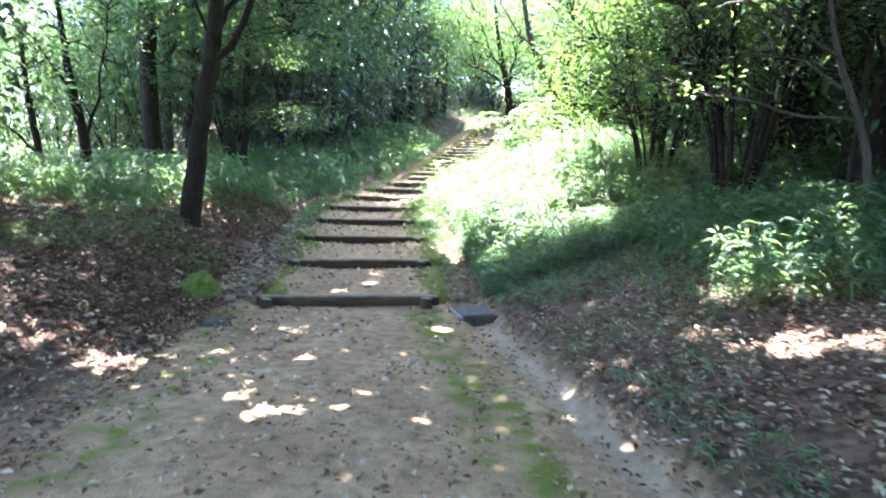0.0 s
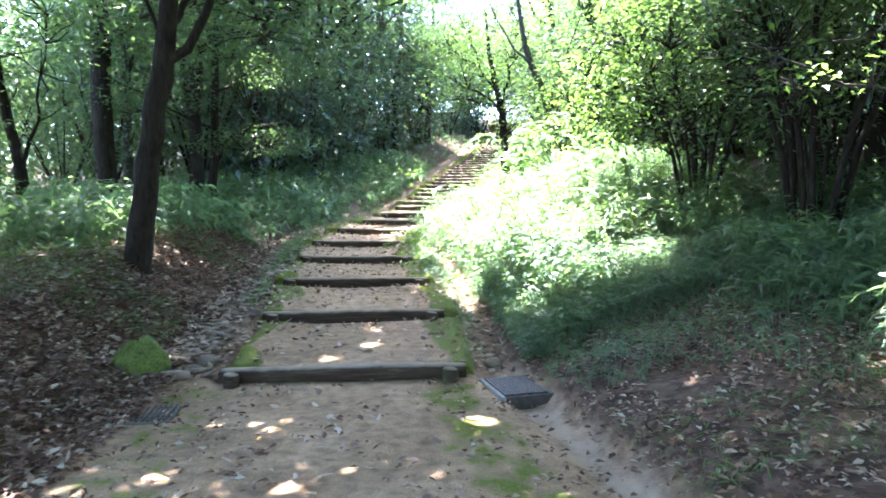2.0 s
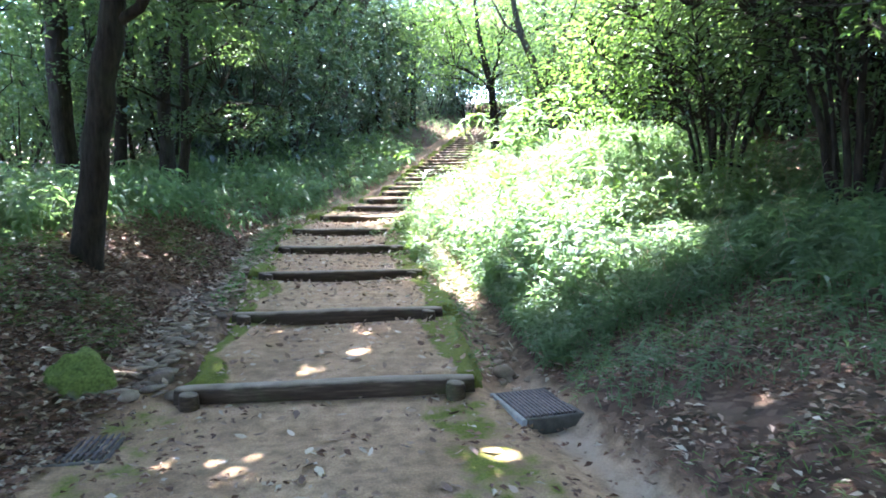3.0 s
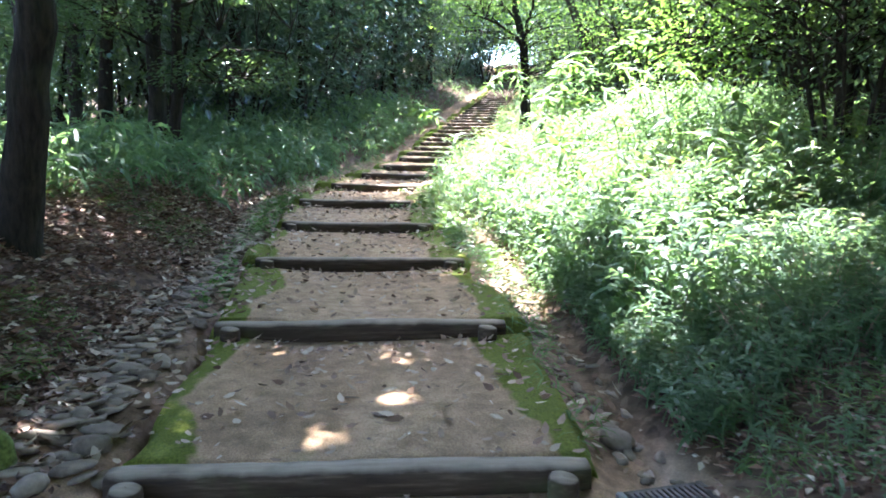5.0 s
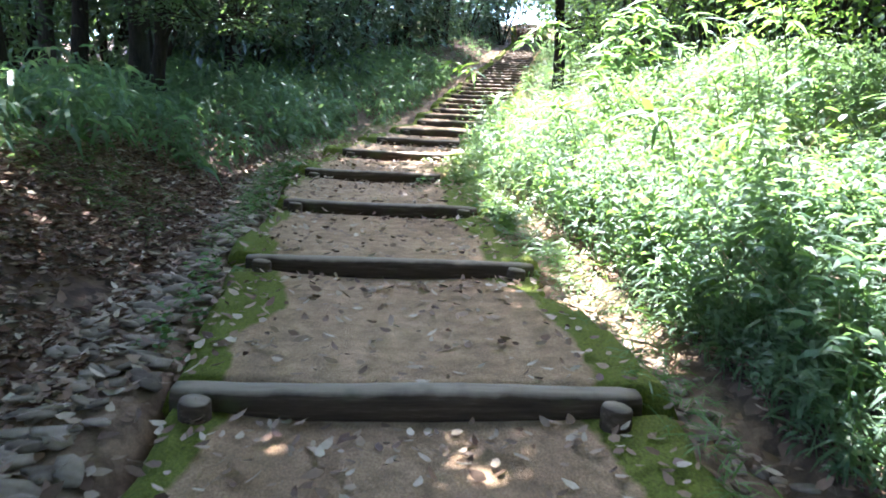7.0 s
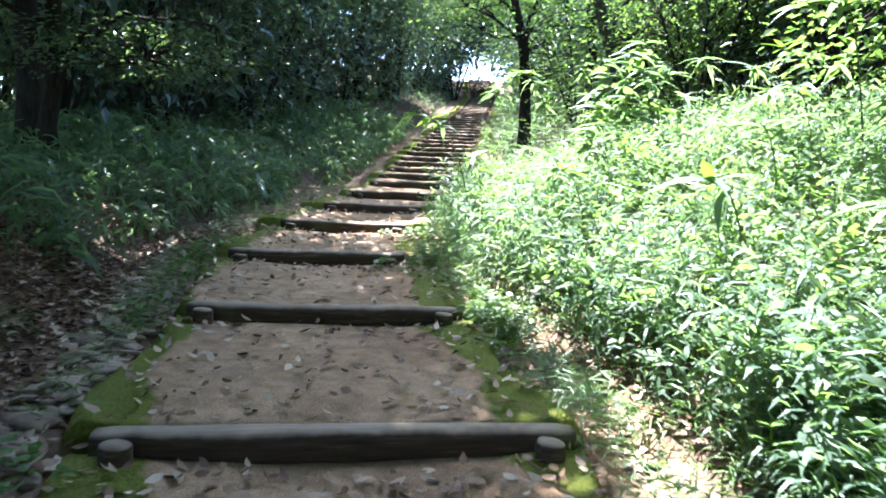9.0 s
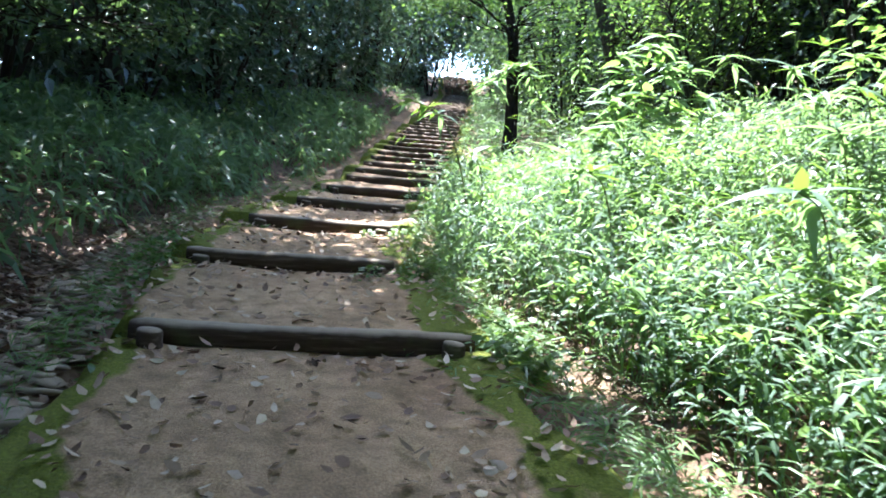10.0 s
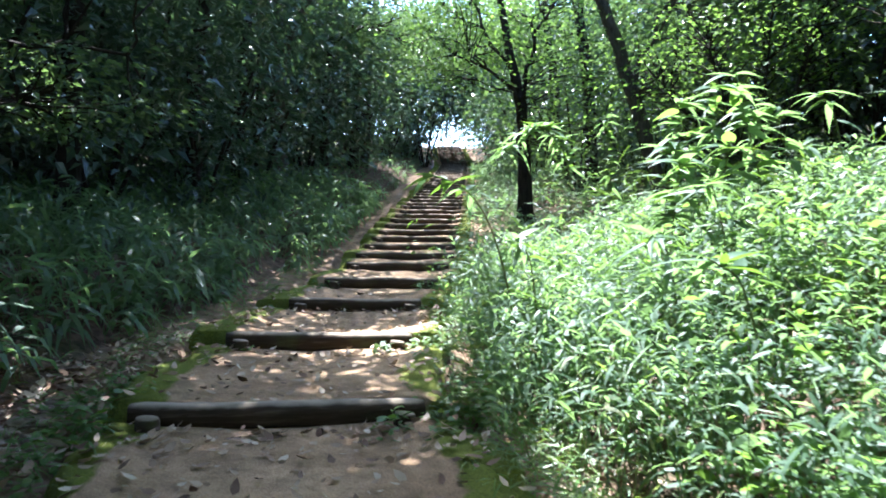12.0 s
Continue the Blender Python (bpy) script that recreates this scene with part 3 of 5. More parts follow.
# ---- log steps ----
def log_mesh(y, xl, xr, zl, zr, n, sides):
    """A log lying across the path: round below, its upper side worn flat, checked ends."""
    r = 0.078
    t = np.linspace(0, 1, n)
    w = np.linspace(0, 2 * math.pi, sides, endpoint=False)
    swell = 1 + 0.035 * np.sin(t * 9 + y) + 0.03 * (np.random.rand(n) - 0.5)
    cx, cy = xl + (xr - xl) * t, y + 0.008 * np.sin(t * 4.4 + y) + 0.05
    top = zl + (zr - zl) * t + 0.004 * np.sin(t * 7 + y * 3)
    ca, sa = np.cos(w), np.sin(w)
    sq = (np.abs(ca) ** 3.2 + np.abs(sa) ** 3.2) ** (-1 / 3.2)
    scale = np.where((np.arange(n) == 0) | (np.arange(n) == n - 1), 0.9, 1.0)[:, None]
    lump = 1 + 0.05 * (np.random.rand(n, sides) - 0.5)
    oy = r * 0.98 * sq * ca * swell[:, None] * scale * lump
    oz = r * sq * sa * swell[:, None] * scale * lump
    ring = np.stack([np.repeat(cx[:, None], sides, 1), cy[:, None] + oy, top[:, None] - r + oz], -1).reshape(-1, 3)
    ends = np.array([[xl - 0.004, cy[0], top[0] - r], [xr + 0.004, cy[-1], top[-1] - r]])
    base = np.arange(n - 1)[:, None] * sides
    j, j2 = np.arange(sides)[None], (np.arange(sides)[None] + 1) % sides
    quads = np.stack([base + j, base + j2, base + sides + j2, base + sides + j], -1).reshape(-1, 4)
    k, j, j2 = n * sides, j[0], j2[0]
    caps = np.concatenate([np.stack([np.full(sides, k), j2, j], -1), np.stack([np.full(sides, k + 1), (n - 1) * sides + j, (n - 1) * sides + j2], -1)])
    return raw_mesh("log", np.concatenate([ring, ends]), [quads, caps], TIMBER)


def log_step(y, xl, xr, zl, zr, posts, detail):
    ob = new("log_step")
    tagged(ob, "weathered grey-brown log step set across the earth path", "step", "log steps of the path")
    part("log", log_mesh(y, xl, xr, zl, zr, 26 if detail else 6, 18 if detail else 8), ob)
    for px in posts:
        f = (px - xl) / (xr - xl)
        zt = zl + (zr - zl) * f - (0.018 if zl < 0.8 else 0.05)
        pt = Tubes()
        q = np.array([[px, y - 0.09, zt - 0.34], [px, y - 0.09, zt - 0.014], [px, y - 0.09, zt], [px + 0.002, y - 0.09, zt + 0.004]])
        pt.add(q, [0.07, 0.067, 0.058, 0.003], 14, 0.05)
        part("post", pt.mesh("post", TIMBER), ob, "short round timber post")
    return ob


for i, (y, xl, xr, zl, zr) in enumerate(LOGS):
    log_step(y, xl, xr, zl, zr, [xl + 0.13, xr - 0.14] if i < 20 else [], i < 10)

# ---- named trees beside the path ----
def gz(x, y):
    return float(ground_z(x, y))


np.random.seed(4)
tree("dark slender forked tree leaning over the leaf litter",
     [([(-3.80, 10.0, 0.50), (-3.72, 10.0, 1.3), (-3.54, 9.95, 2.3), (-3.38, 9.95, 3.2), (-3.2, 10.1, 4.6), (-3.1, 10.4, 7.2)], [0.17, 0.145, 0.135, 0.125, 0.085, 0.04])],
     [((-3.36, 9.95, 3.2), (-2.4, 10.5, 5.8), 0.06), ((-3.36, 9.95, 3.5), (-4.3, 9.7, 5.6), 0.026), ((-3.2, 10.1, 4.5), (-2.6, 8.2, 6.6), 0.05), ((-3.3, 10.0, 3.6), (-2.6, 12.2, 4.6), 0.045)],
     [((-2.2, 11.4, 6.9), (2.1, 2.6, 1.2), 300), ((-2.7, 12.0, 4.5), (1.3, 1.3, 0.8), 45), ((-4.4, 9.8, 5.8), (1.6, 1.6, 1.0), 60)],
     leaf=GREEN, size=0.14)
tree("tall straight dark tree among green undergrowth",
     [([(-7.1, 16.5, 1.3), (-7.1, 16.5, 4), (-7.15, 16.6, 8), (-7.0, 16.7, 13)], [0.21, 0.2, 0.17, 0.07])],
     [((-7.1, 16.5, 5.0), (-2.4, 15.2, 8.0), 0.09), ((-7.1, 16.5, 5.8), (-9.0, 15.5, 8.0), 0.07), ((-7.1, 16.6, 7.5), (-6, 18.5, 10), 0.06)],
     [((-6.6, 16.4, 9.5), (2.8, 3.0, 3.0), 220), ((-2.5, 15.8, 8.2), (2.1, 2.6, 1.1), 360), ((-5.8, 15.4, 5.4), (1.6, 1.4, 0.7), 40)], size=0.16)
tree("thin crooked tree on the bank in front of open light",
     [([(-7.2, 13.9, 0.9), (-7.35, 13.9, 2.2), (-7.6, 14, 3.3), (-7.9, 14.1, 5.6)], [0.13, 0.11, 0.08, 0.04])],
     [((-7.35, 13.9, 2.3), (-6.7, 13.5, 3.8), 0.04), ((-7.6, 14, 3.3), (-8.6, 13.6, 4.8), 0.04)],
     [((-7.5, 13.8, 4.6), (1.5, 1.4, 1.0), 70)], size=0.11)
tree("thin crooked sapling leaning on the bank",
     [([(-7.6, 13.4, 0.8), (-7.95, 13.4, 1.8), (-8.2, 13.5, 3.0), (-8.3, 13.5, 4.6)], [0.09, 0.075, 0.06, 0.03])],
     [((-8.0, 13.4, 2.0), (-8.9, 13, 3.2), 0.03)],
     [((-8.4, 13.3, 3.6), (1.2, 1.2, 1.0), 40)], size=0.11)
for bx, by, lean in ((-7.3, 19.4, 0.3), (-6.3, 20.2, -0.2)):
    b = gz(bx, by) - 0.15
    tree("slim dark forest tree behind the path bank",
         [([(bx, by, b), (bx + lean, by, b + 3), (bx + lean * 1.4, by, b + 6), (bx + lean, by + 0.3, b + 9)], [0.15, 0.12, 0.09, 0.03])],
         [((bx + lean, by, b + 3.2), (bx + 1.5, by - 0.8, b + 5), 0.05), ((bx + lean * 1.2, by, b + 4.5), (bx - 1.4, by - 0.4, b + 6.5), 0.05)],
         [((bx + lean, by, b + 6.8), (2.0, 2.0, 2.2), 120), ((bx + 0.8, by - 0.9, b + 3.3), (1.2, 1.0, 0.5), 26)], size=0.12)
tree("large old tree with a fan of rising limbs",
     [([(-2.9, 30.8, 2.6), (-2.9, 30.8, 5.2), (-2.85, 30.8, 6.6), (-2.8, 30.9, 11)], [0.32, 0.26, 0.2, 0.06])],
     [((-2.9, 30.8, 5.0), (-5.2, 30.4, 9.5), 0.11), ((-2.9, 30.8, 5.4), (-1.0, 30.2, 9.8), 0.11), ((-2.9, 30.8, 5.8), (-3.8, 29.4, 10.5), 0.09),
      ((-2.9, 30.8, 6.0), (-1.8, 32, 11), 0.09), ((-2.9, 30.8, 4.6), (-4.8, 29.6, 7.0), 0.07), ((-2.9, 30.8, 6.2), (-2.2, 29.6, 11.5), 0.07)],
     [((-3.0, 30.6, 10.6), (4.2, 3.6, 3.0), 330), ((-4.6, 29.4, 7.2), (1.6, 1.4, 0.9), 50)], bark=GREY_BARK, leaf=GREEN, size=0.13)
tree("dark leaning tree with forked limbs beside the stairs",
     [([(2.4, 24.0, 2.2), (2.35, 24, 3.6), (2.3, 24, 4.6), (1.9, 24, 6.4), (1.8, 24.2, 8)], [0.16, 0.125, 0.11, 0.07, 0.03])],
     [((2.35, 24, 3.7), (0.9, 23.6, 5.4), 0.055), ((2.3, 24, 4.2), (3.0, 23.8, 6.8), 0.055), ((2.2, 24, 5.0), (1.2, 24.4, 7.4), 0.04)],
     [((1.9, 23.8, 6.8), (2.0, 1.8, 1.5), 120), ((0.9, 23.6, 5.4), (0.9, 0.9, 0.6), 22), ((3.2, 23.4, 4.6), (1.2, 1.0, 1.0), 40)], leaf=BRIGHT, size=0.10)
tree("leaning grey tree in the sunlit thicket",
     [([(4.0, 21.4, 2.2), (3.3, 21.2, 4.2), (2.6, 21.1, 6.0), (2.3, 21, 8)], [0.13, 0.11, 0.085, 0.03])],
     [((3.3, 21.2, 4.2), (4.6, 20.8, 6.4), 0.05), ((2.8, 21.1, 5.4), (1.6, 20.6, 7), 0.04)],
     [((3.2, 21, 7.0), (2.0, 1.8, 1.5), 110), ((4.4, 20.6, 5.0), (1.4, 1.2, 1.2), 60)], bark=GREY_BARK, leaf=GREEN, size=0.10)
tree("bright green maple hanging over the sunny bank",
     [([(4.3, 13.4, 1.4), (4.2, 13.3, 2.6), (3.9, 13.2, 4.0), (3.7, 13.2, 6)], [0.09, 0.075, 0.055, 0.02])],
     [((4.2, 13.3, 2.4), (2.5, 12.8, 3.4), 0.035), ((4.0, 13.2, 3.2), (2.6, 13.8, 4.6), 0.035), ((4.2, 13.3, 2.6), (5.2, 12.2, 4.4), 0.03), ((3.9, 13.2, 3.8), (3.4, 11.8, 5.2), 0.03)],
     [((3.3, 13.0, 3.9), (1.2, 1.4, 1.0), 140), ((3.5, 12.8, 5.3), (1.4, 1.6, 0.9), 110), ((2.5, 13.0, 2.7), (0.5, 0.7, 0.35), 26)], leaf=BRIGHT, size=0.085, per=24, spread=0.3)


tree("slender tree with low drooping layers of fine leaves",
     [([(-5.2, 17.6, 1.3), (-5.1, 17.6, 3.4), (-4.9, 17.5, 6.0), (-4.8, 17.5, 9)], [0.11, 0.095, 0.07, 0.03])],
     [((-5.1, 17.6, 2.6), (-3.1, 16.9, 3.3), 0.04), ((-5.1, 17.6, 3.4), (-6.6, 16.6, 4.2), 0.04), ((-5.0, 17.5, 4.2), (-3.2, 17.4, 5.2), 0.04), ((-4.9, 17.5, 5.2), (-6.2, 16.8, 6.2), 0.035)],
     [((-3.9, 17.0, 3.0), (1.3, 1.1, 0.28), 42), ((-6.0, 16.8, 3.9), (1.4, 1.1, 0.3), 46), ((-3.9, 17.3, 4.6), (1.5, 1.2, 0.35), 50), ((-5.6, 17.0, 5.6), (1.7, 1.3, 0.4), 60), ((-4.6, 17.4, 7.2), (1.8, 1.6, 0.9), 90)],
     leaf=GREEN, size=0.085, per=34, spread=0.3, flat=0.22)


# the multi-stemmed thicket on the right-hand bank
def thicket(bx, by, stems, reach, high, leafs, label, leaf=GREEN, size=0.08, bark=BARK, arch=False):
    b = gz(bx, by) - 0.1
    trunks, crowns = [], []
    for k in range(stems):
        a = 2 * math.pi * k / stems + random.uniform(-0.3, 0.3)
        rr = reach * random.uniform(0.5, 1.1)
        h = high * random.uniform(0.7, 1.1)
        p0 = (bx + 0.18 * math.cos(a), by + 0.18 * math.sin(a), b)
        p1 = (bx + 0.35 * rr * math.cos(a), by + 0.35 * rr * math.sin(a), b + h * 0.4)
        p2 = (bx + 0.75 * rr * math.cos(a), by + 0.75 * rr * math.sin(a), b + h * 0.75)
        p3 = (bx + rr * 1.1 * math.cos(a), by + rr * 1.1 * math.sin(a), b + h * (0.82 if arch else 1.0))
        r = random.uniform(0.022, 0.05)
        trunks.append(([p0, p1, p2, p3], [r, r * 0.85, r * 0.6, r * 0.25]))
        crowns.append((p3, (0.8, 0.8, 0.6), leafs))
        crowns.append((p2, (0.7, 0.7, 0.5), leafs // 2))
    return tree(label, trunks, [], crowns, bark=bark, leaf=leaf, size=size, per=18, spread=0.3, name="shrub", category="shrub")


random.seed(5)
thicket(4.1, 9.6, 10, 1.5, 3.6, 26, "tangled shrub of many thin dark stems on the bank", arch=True)
thicket(5.4, 11.2, 9, 1.4, 4.2, 30, "tangled shrub of many thin dark stems on the bank")
thicket(3.6, 11.6, 8, 1.0, 3.2, 26, "leafy shrub with thin bare stems below", leaf=GREEN)
thicket(5.9, 8.6, 8, 1.2, 3.6, 28, "tangled shrub of many thin dark stems on the bank")
thicket(4.8, 14.2, 8, 1.4, 4.0, 18, "leafy shrub with thin bare stems below")
thicket(5.2, 17.2, 8, 1.3, 3.6, 18, "leafy shrub behind the sunlit bamboo grass")
thicket(4.2, 19.4, 7, 1.1, 3.0, 18, "leafy shrub behind the sunlit bamboo grass", leaf=BRIGHT)
thicket(6.8, 15.4, 7, 1.4, 4.6, 20, "tall leafy shrub in the shade of the trees")
for bx, by, tx, ty, h in ((5.5, 9.0, 6.4, 8.9, 7), (5.9, 9.9, 6.2, 9.6, 7), (5.0, 8.4, 5.3, 8.2, 5), (6.9, 12.4, 6.4, 12.5, 8), (7.6, 10.2, 8.0, 10, 8)):
    b = gz(bx, by) - 0.15
    r = 0.11 if h > 5 else 0.05
    tree("slim grey leaning tree in the thicket",
         [([(bx, by, b), ((bx + tx) / 2, (by + ty) / 2, b + h * 0.4), (tx, ty, b + h)], [r, r * 0.8, r * 0.3])],
         [(((bx + tx) / 2, (by + ty) / 2, b + h * 0.45), (tx - 1.2, ty + 0.3, b + h * 0.8), 0.04), (((bx + tx) / 2, (by + ty) / 2, b + h * 0.5), (tx + 1.2, ty - 0.6, b + h * 0.85), 0.04)],
         [((tx, ty, b + h), (2.0, 2.0, 1.3), 110)], bark=BARK, size=0.11)
tree("small tree with bare twigs and a few yellow-green lit leaves",
     [([(4.5, 7.0, 0.95), (4.3, 6.9, 1.9), (3.9, 6.8, 2.7), (3.7, 6.8, 3.8)], [0.05, 0.042, 0.032, 0.012])],
     [((4.2, 6.9, 2.1), (2.0, 6.5, 2.45), 0.02), ((3.9, 6.8, 2.7), (2.5, 6.2, 3.3), 0.018), ((4.0, 6.85, 2.4), (2.7, 7.1, 2.7), 0.016)],
     [((2.4, 6.5, 2.45), (0.5, 0.35, 0.16), 12), ((2.7, 6.4, 3.2), (0.5, 0.4, 0.2), 8), ((3.8, 6.8, 3.9), (0.8, 0.8, 0.5), 30)], leaf=BRIGHT, per=9, spread=0.16, size=0.075, bark=GREY_BARK)

# ---- the wood all round ----
np.random.seed(9)
kinds = []
for k, (leaf, bark, h, cr, n, sz) in enumerate(((GREEN, BARK, 9.0, (2.7, 2.7, 2.6), 230, 0.16), (DARK, BARK, 8.0, (2.4, 2.4, 3.0), 240, 0.15),
                                                 (GREEN, GREY_BARK, 10.0, (2.9, 2.9, 2.4), 230, 0.16), (DARK, GREY_BARK, 7.0, (2.2, 2.2, 2.6), 220, 0.15))):
    w = np.random.randn(4, 2) * 0.25
    t = tree("slender forest tree with a leafy crown",
             [([(0, 0, -0.3), (w[0][0], w[0][1], h * 0.35), (w[1][0], w[1][1], h * 0.65), (w[2][0], w[2][1], h * 1.05)], [0.18, 0.14, 0.1, 0.03])],
             [((w[0][0], w[0][1], h * 0.38), (1.7, 0.6, h * 0.62), 0.06), ((w[0][0], w[0][1], h * 0.45), (-1.6, 0.9, h * 0.7), 0.06), ((w[1][0], w[1][1], h * 0.6), (0.4, -1.7, h * 0.85), 0.05)],
             [((0, 0, h * 0.8), cr, n), ((0, 0, h * 0.5), (1.9, 1.9, 1.7), n // 3), ((1.5, 0.4, h * 0.36), (1.2, 1.2, 0.6), 22), ((-1.4, 0.8, h * 0.42), (1.2, 1.2, 0.6), 22)], bark=bark, leaf=leaf, size=sz * 1.05, per=18, spread=0.5, twigs=False)
    t["group"] = "trees of the wood"
    kinds.append((t, h))
bushes = []
for leaf, sz, label in ((DARK, 0.12, "dark glossy evergreen bush in deep shade"), (GREEN, 0.11, "rounded green forest bush in the shade")):
    w = [((0, 0, -0.1), (0.9 * math.cos(a), 0.9 * math.sin(a), 1.5)) for a in np.arange(6) * 1.05]
    t = tree(label, [([p, ((p[0] + q[0]) / 2, (p[1] + q[1]) / 2, 0.8), q], [0.028, 0.022, 0.012]) for p, q in w], [],
             [((0, 0, 1.6), (1.7, 1.7, 1.4), 110)], leaf=leaf, size=sz, per=24, spread=0.34, name="bush", category="bush", twigs=False)
    t["group"] = "bushes of the wood"
    bushes.append(t)

rs = random.Random(12)
SUNNY = [Vector((x, y, 1.3)) for x, y in ((0.2, 12.5), (1.2, 13.5), (0.6, 15.2), (1.8, 15.5), (0.8, 17.0), (2.0, 17.5), (-0.9, 17.2), (1.0, 19.5), (2.8, 14.5), (3.0, 16.5), (1.6, 11.8), (1.2, 10.0), (2.0, 10.5))]


def shades(p, radius):
    """Whether a crown at p would shade the sunny clearing."""
    return any(((p - s) - SUN_DIR * (p - s).dot(SUN_DIR)).length < radius and (p - s).dot(SUN_DIR) > 0 for s in SUNNY)


placed, first = [], {}
for _ in range(2600):
    x, y = rs.uniform(-30, 30), rs.uniform(-16, 72)
    c = float(centre(y))
    if y > TOP_Y - 2 and abs(x - c) < 2.2 or len(placed) >= 64:
        continue
    if -16 < y < TOP_Y and x - c > (-4.3 if y < 26 else -2.6) and x < right_edge(np.array(y)) + (4.6 if y < 26 else 1.6):
        continue
    if -0.78 < math.atan2(x, max(y, 0.1)) < -0.34 and 6 < y < 40 and x < -7.6:      # open light through the wood
        if rs.random() < 0.62:
            continue
    if x < -10 and y < 15:
        continue
    gap = 2.7 if math.hypot(x, y - 15) < 22 else 4.0
    if any(math.hypot(x - a, y - b) < gap for a, b in placed):
        continue
    k = rs.randrange(4)
    t, h = kinds[k]
    s = rs.uniform(0.8, 1.25)
    z = gz(x, y)
    if shades(Vector((x, y, z + h * s * 0.8)), 3.6 * s) or shades(Vector((x, y, z + h * s * 0.5)), 2.4 * s):
        continue
    placed.append((x, y))
    m = pose(x, y, z, rs.uniform(-3, 3), rs.uniform(-3, 3), rs.uniform(0, 360)) @ Matrix.Diagonal((s, s, s, 1))
    if k not in first:
        first[k] = m
        t.matrix_basis = m
    else:
        copy_thing(t, m)

# shade trees added largely out of view; crowns meet above the path, before and behind the walk
def leaning_over(x, y, reach, k, high=7.2, leaf=GREEN, dy=0.0):
    """A tree on the bank, added for shade, whose limbs reach out over the path."""
    b, d = gz(x, y) - 0.2, math.copysign(1, reach)
    return tree("tall forest tree added for shade with limbs reaching over the path",
                [([(x, y, b), (x + 0.1 * d, y, b + 3), (x + 0.4 * d, y + 0.1, b + 5.5), (x + 0.5 * d, y, b + 8.5)], [0.17, 0.14, 0.11, 0.04])],
                [((x + 0.3 * d, y, b + 4.6), (x + reach, y + 0.6 + dy, b + high), 0.07), ((x + 0.4 * d, y, b + 5.4), (x + reach * 0.7, y - 1.4 + dy, b + high + 0.4), 0.06),
                 ((x + 0.3 * d, y, b + 5.0), (x - 1.6 * d, y + 0.5, b + high), 0.06)],
                [((x + reach * 0.75, y + 0.2 + dy, b + high + 0.3), (abs(reach) * 0.62, 2.3, 0.9), k), ((x - 0.6 * d, y, b + high + 0.6), (2.2, 2.2, 1.2), k * 2 // 3)], leaf=leaf, size=0.23 if y < 14 else 0.16, per=20 if y < 14 else 26, spread=0.42, twigs=False)


np.random.seed(17)
for x, y, reach, k, dy, leaf in ((-4.8, 2.6, 4.0, 380, 0, GREEN), (-4.6, -2.2, 4.0, 170, 0, GREEN), (-3.6, -6.5, 4.2, 170, 0, GREEN), (4.2, -6.0, -4.2, 170, 0, GREEN), (4.8, 3.4, -4.4, 380, 0, GREEN), (4.4, -1.6, -4.2, 120, 0, GREEN), (-5.2, 6.4, 4.4, 440, -0.6, GREEN),
                                 (5.8, 6.4, -4.6, 420, -0.8, GREEN), (5.6, 10.6, -4.4, 180, 0, GREEN), (6.0, 8.6, -5.2, 190, 0, GREEN), (-5.4, 5.6, 4.4, 190, 3.2, GREEN), (-6.7, 9.0, 6.6, 300, 3.0, GREEN), (-8.2, 11.4, 8.0, 320, 1.4, GREEN), (6.4, 9.6, -7.2, 220, 1.2, GREEN),
                                 (-5.9, 18.6, 3.9, 420, -1.5, GREEN), (-5.1, 21.5, 3.6, 280, -0.5, GREEN), (-4.0, 24.6, 3.8, 200, 0, GREEN), (-3.6, 28.0, 4.4, 110, 0, GREEN), (4.9, 26.8, -3.4, 130, 0, GREEN),
                                 (9.0, 17.5, -2.6, 330, 0, GREEN), (8.6, 21.5, -2.6, 330, 0, GREEN), (-1.6, 33.4, 3.4, 90, 0, GREEN), (5.8, 31.8, -3.2, 130, 0, GREEN), (0.0, 38.6, 3.4, 120, 0, GREEN), (7.6, 38.0, -3.4, 120, 0, GREEN)):
    leaning_over(x, y, reach, k, leaf=leaf, dy=dy, high=4.6 if y > 30 else 8.2 if abs(reach) > 6 else 7.2)
for x, d in ((2.7, 1), (9.0, -1)):
    b = gz(x, 48.5)
    tree("low-branched tree closing over the head of the stairs",
         [([(x, 48.5, b - 0.2), (x + 0.3 * d, 48.6, b + 2.5), (x + 1.0 * d, 48.8, b + 5.5)], [0.18, 0.14, 0.06])],
         [((x + 0.2 * d, 48.5, b + 2.2), (x + 3.2 * d, 49.4, b + 4.2), 0.07), ((x + 0.3 * d, 48.6, b + 3), (x + 2.4 * d, 47.8, b + 6), 0.06)],
         [((x + 2.2 * d, 49, b + 4.1), (2.6, 2.0, 2.2), 210), ((x + 2.0 * d, 48, b + 7), (2.8, 2.0, 1.8), 120), ((x - 0.5 * d, 48.4, b + 4.4), (2.2, 2, 2.8), 120), ((x - 0.4 * d, 47.8, b + 1.4), (1.5, 1.2, 1.2), 60)], leaf=GREEN, size=0.26, per=22, spread=0.4, twigs=False)
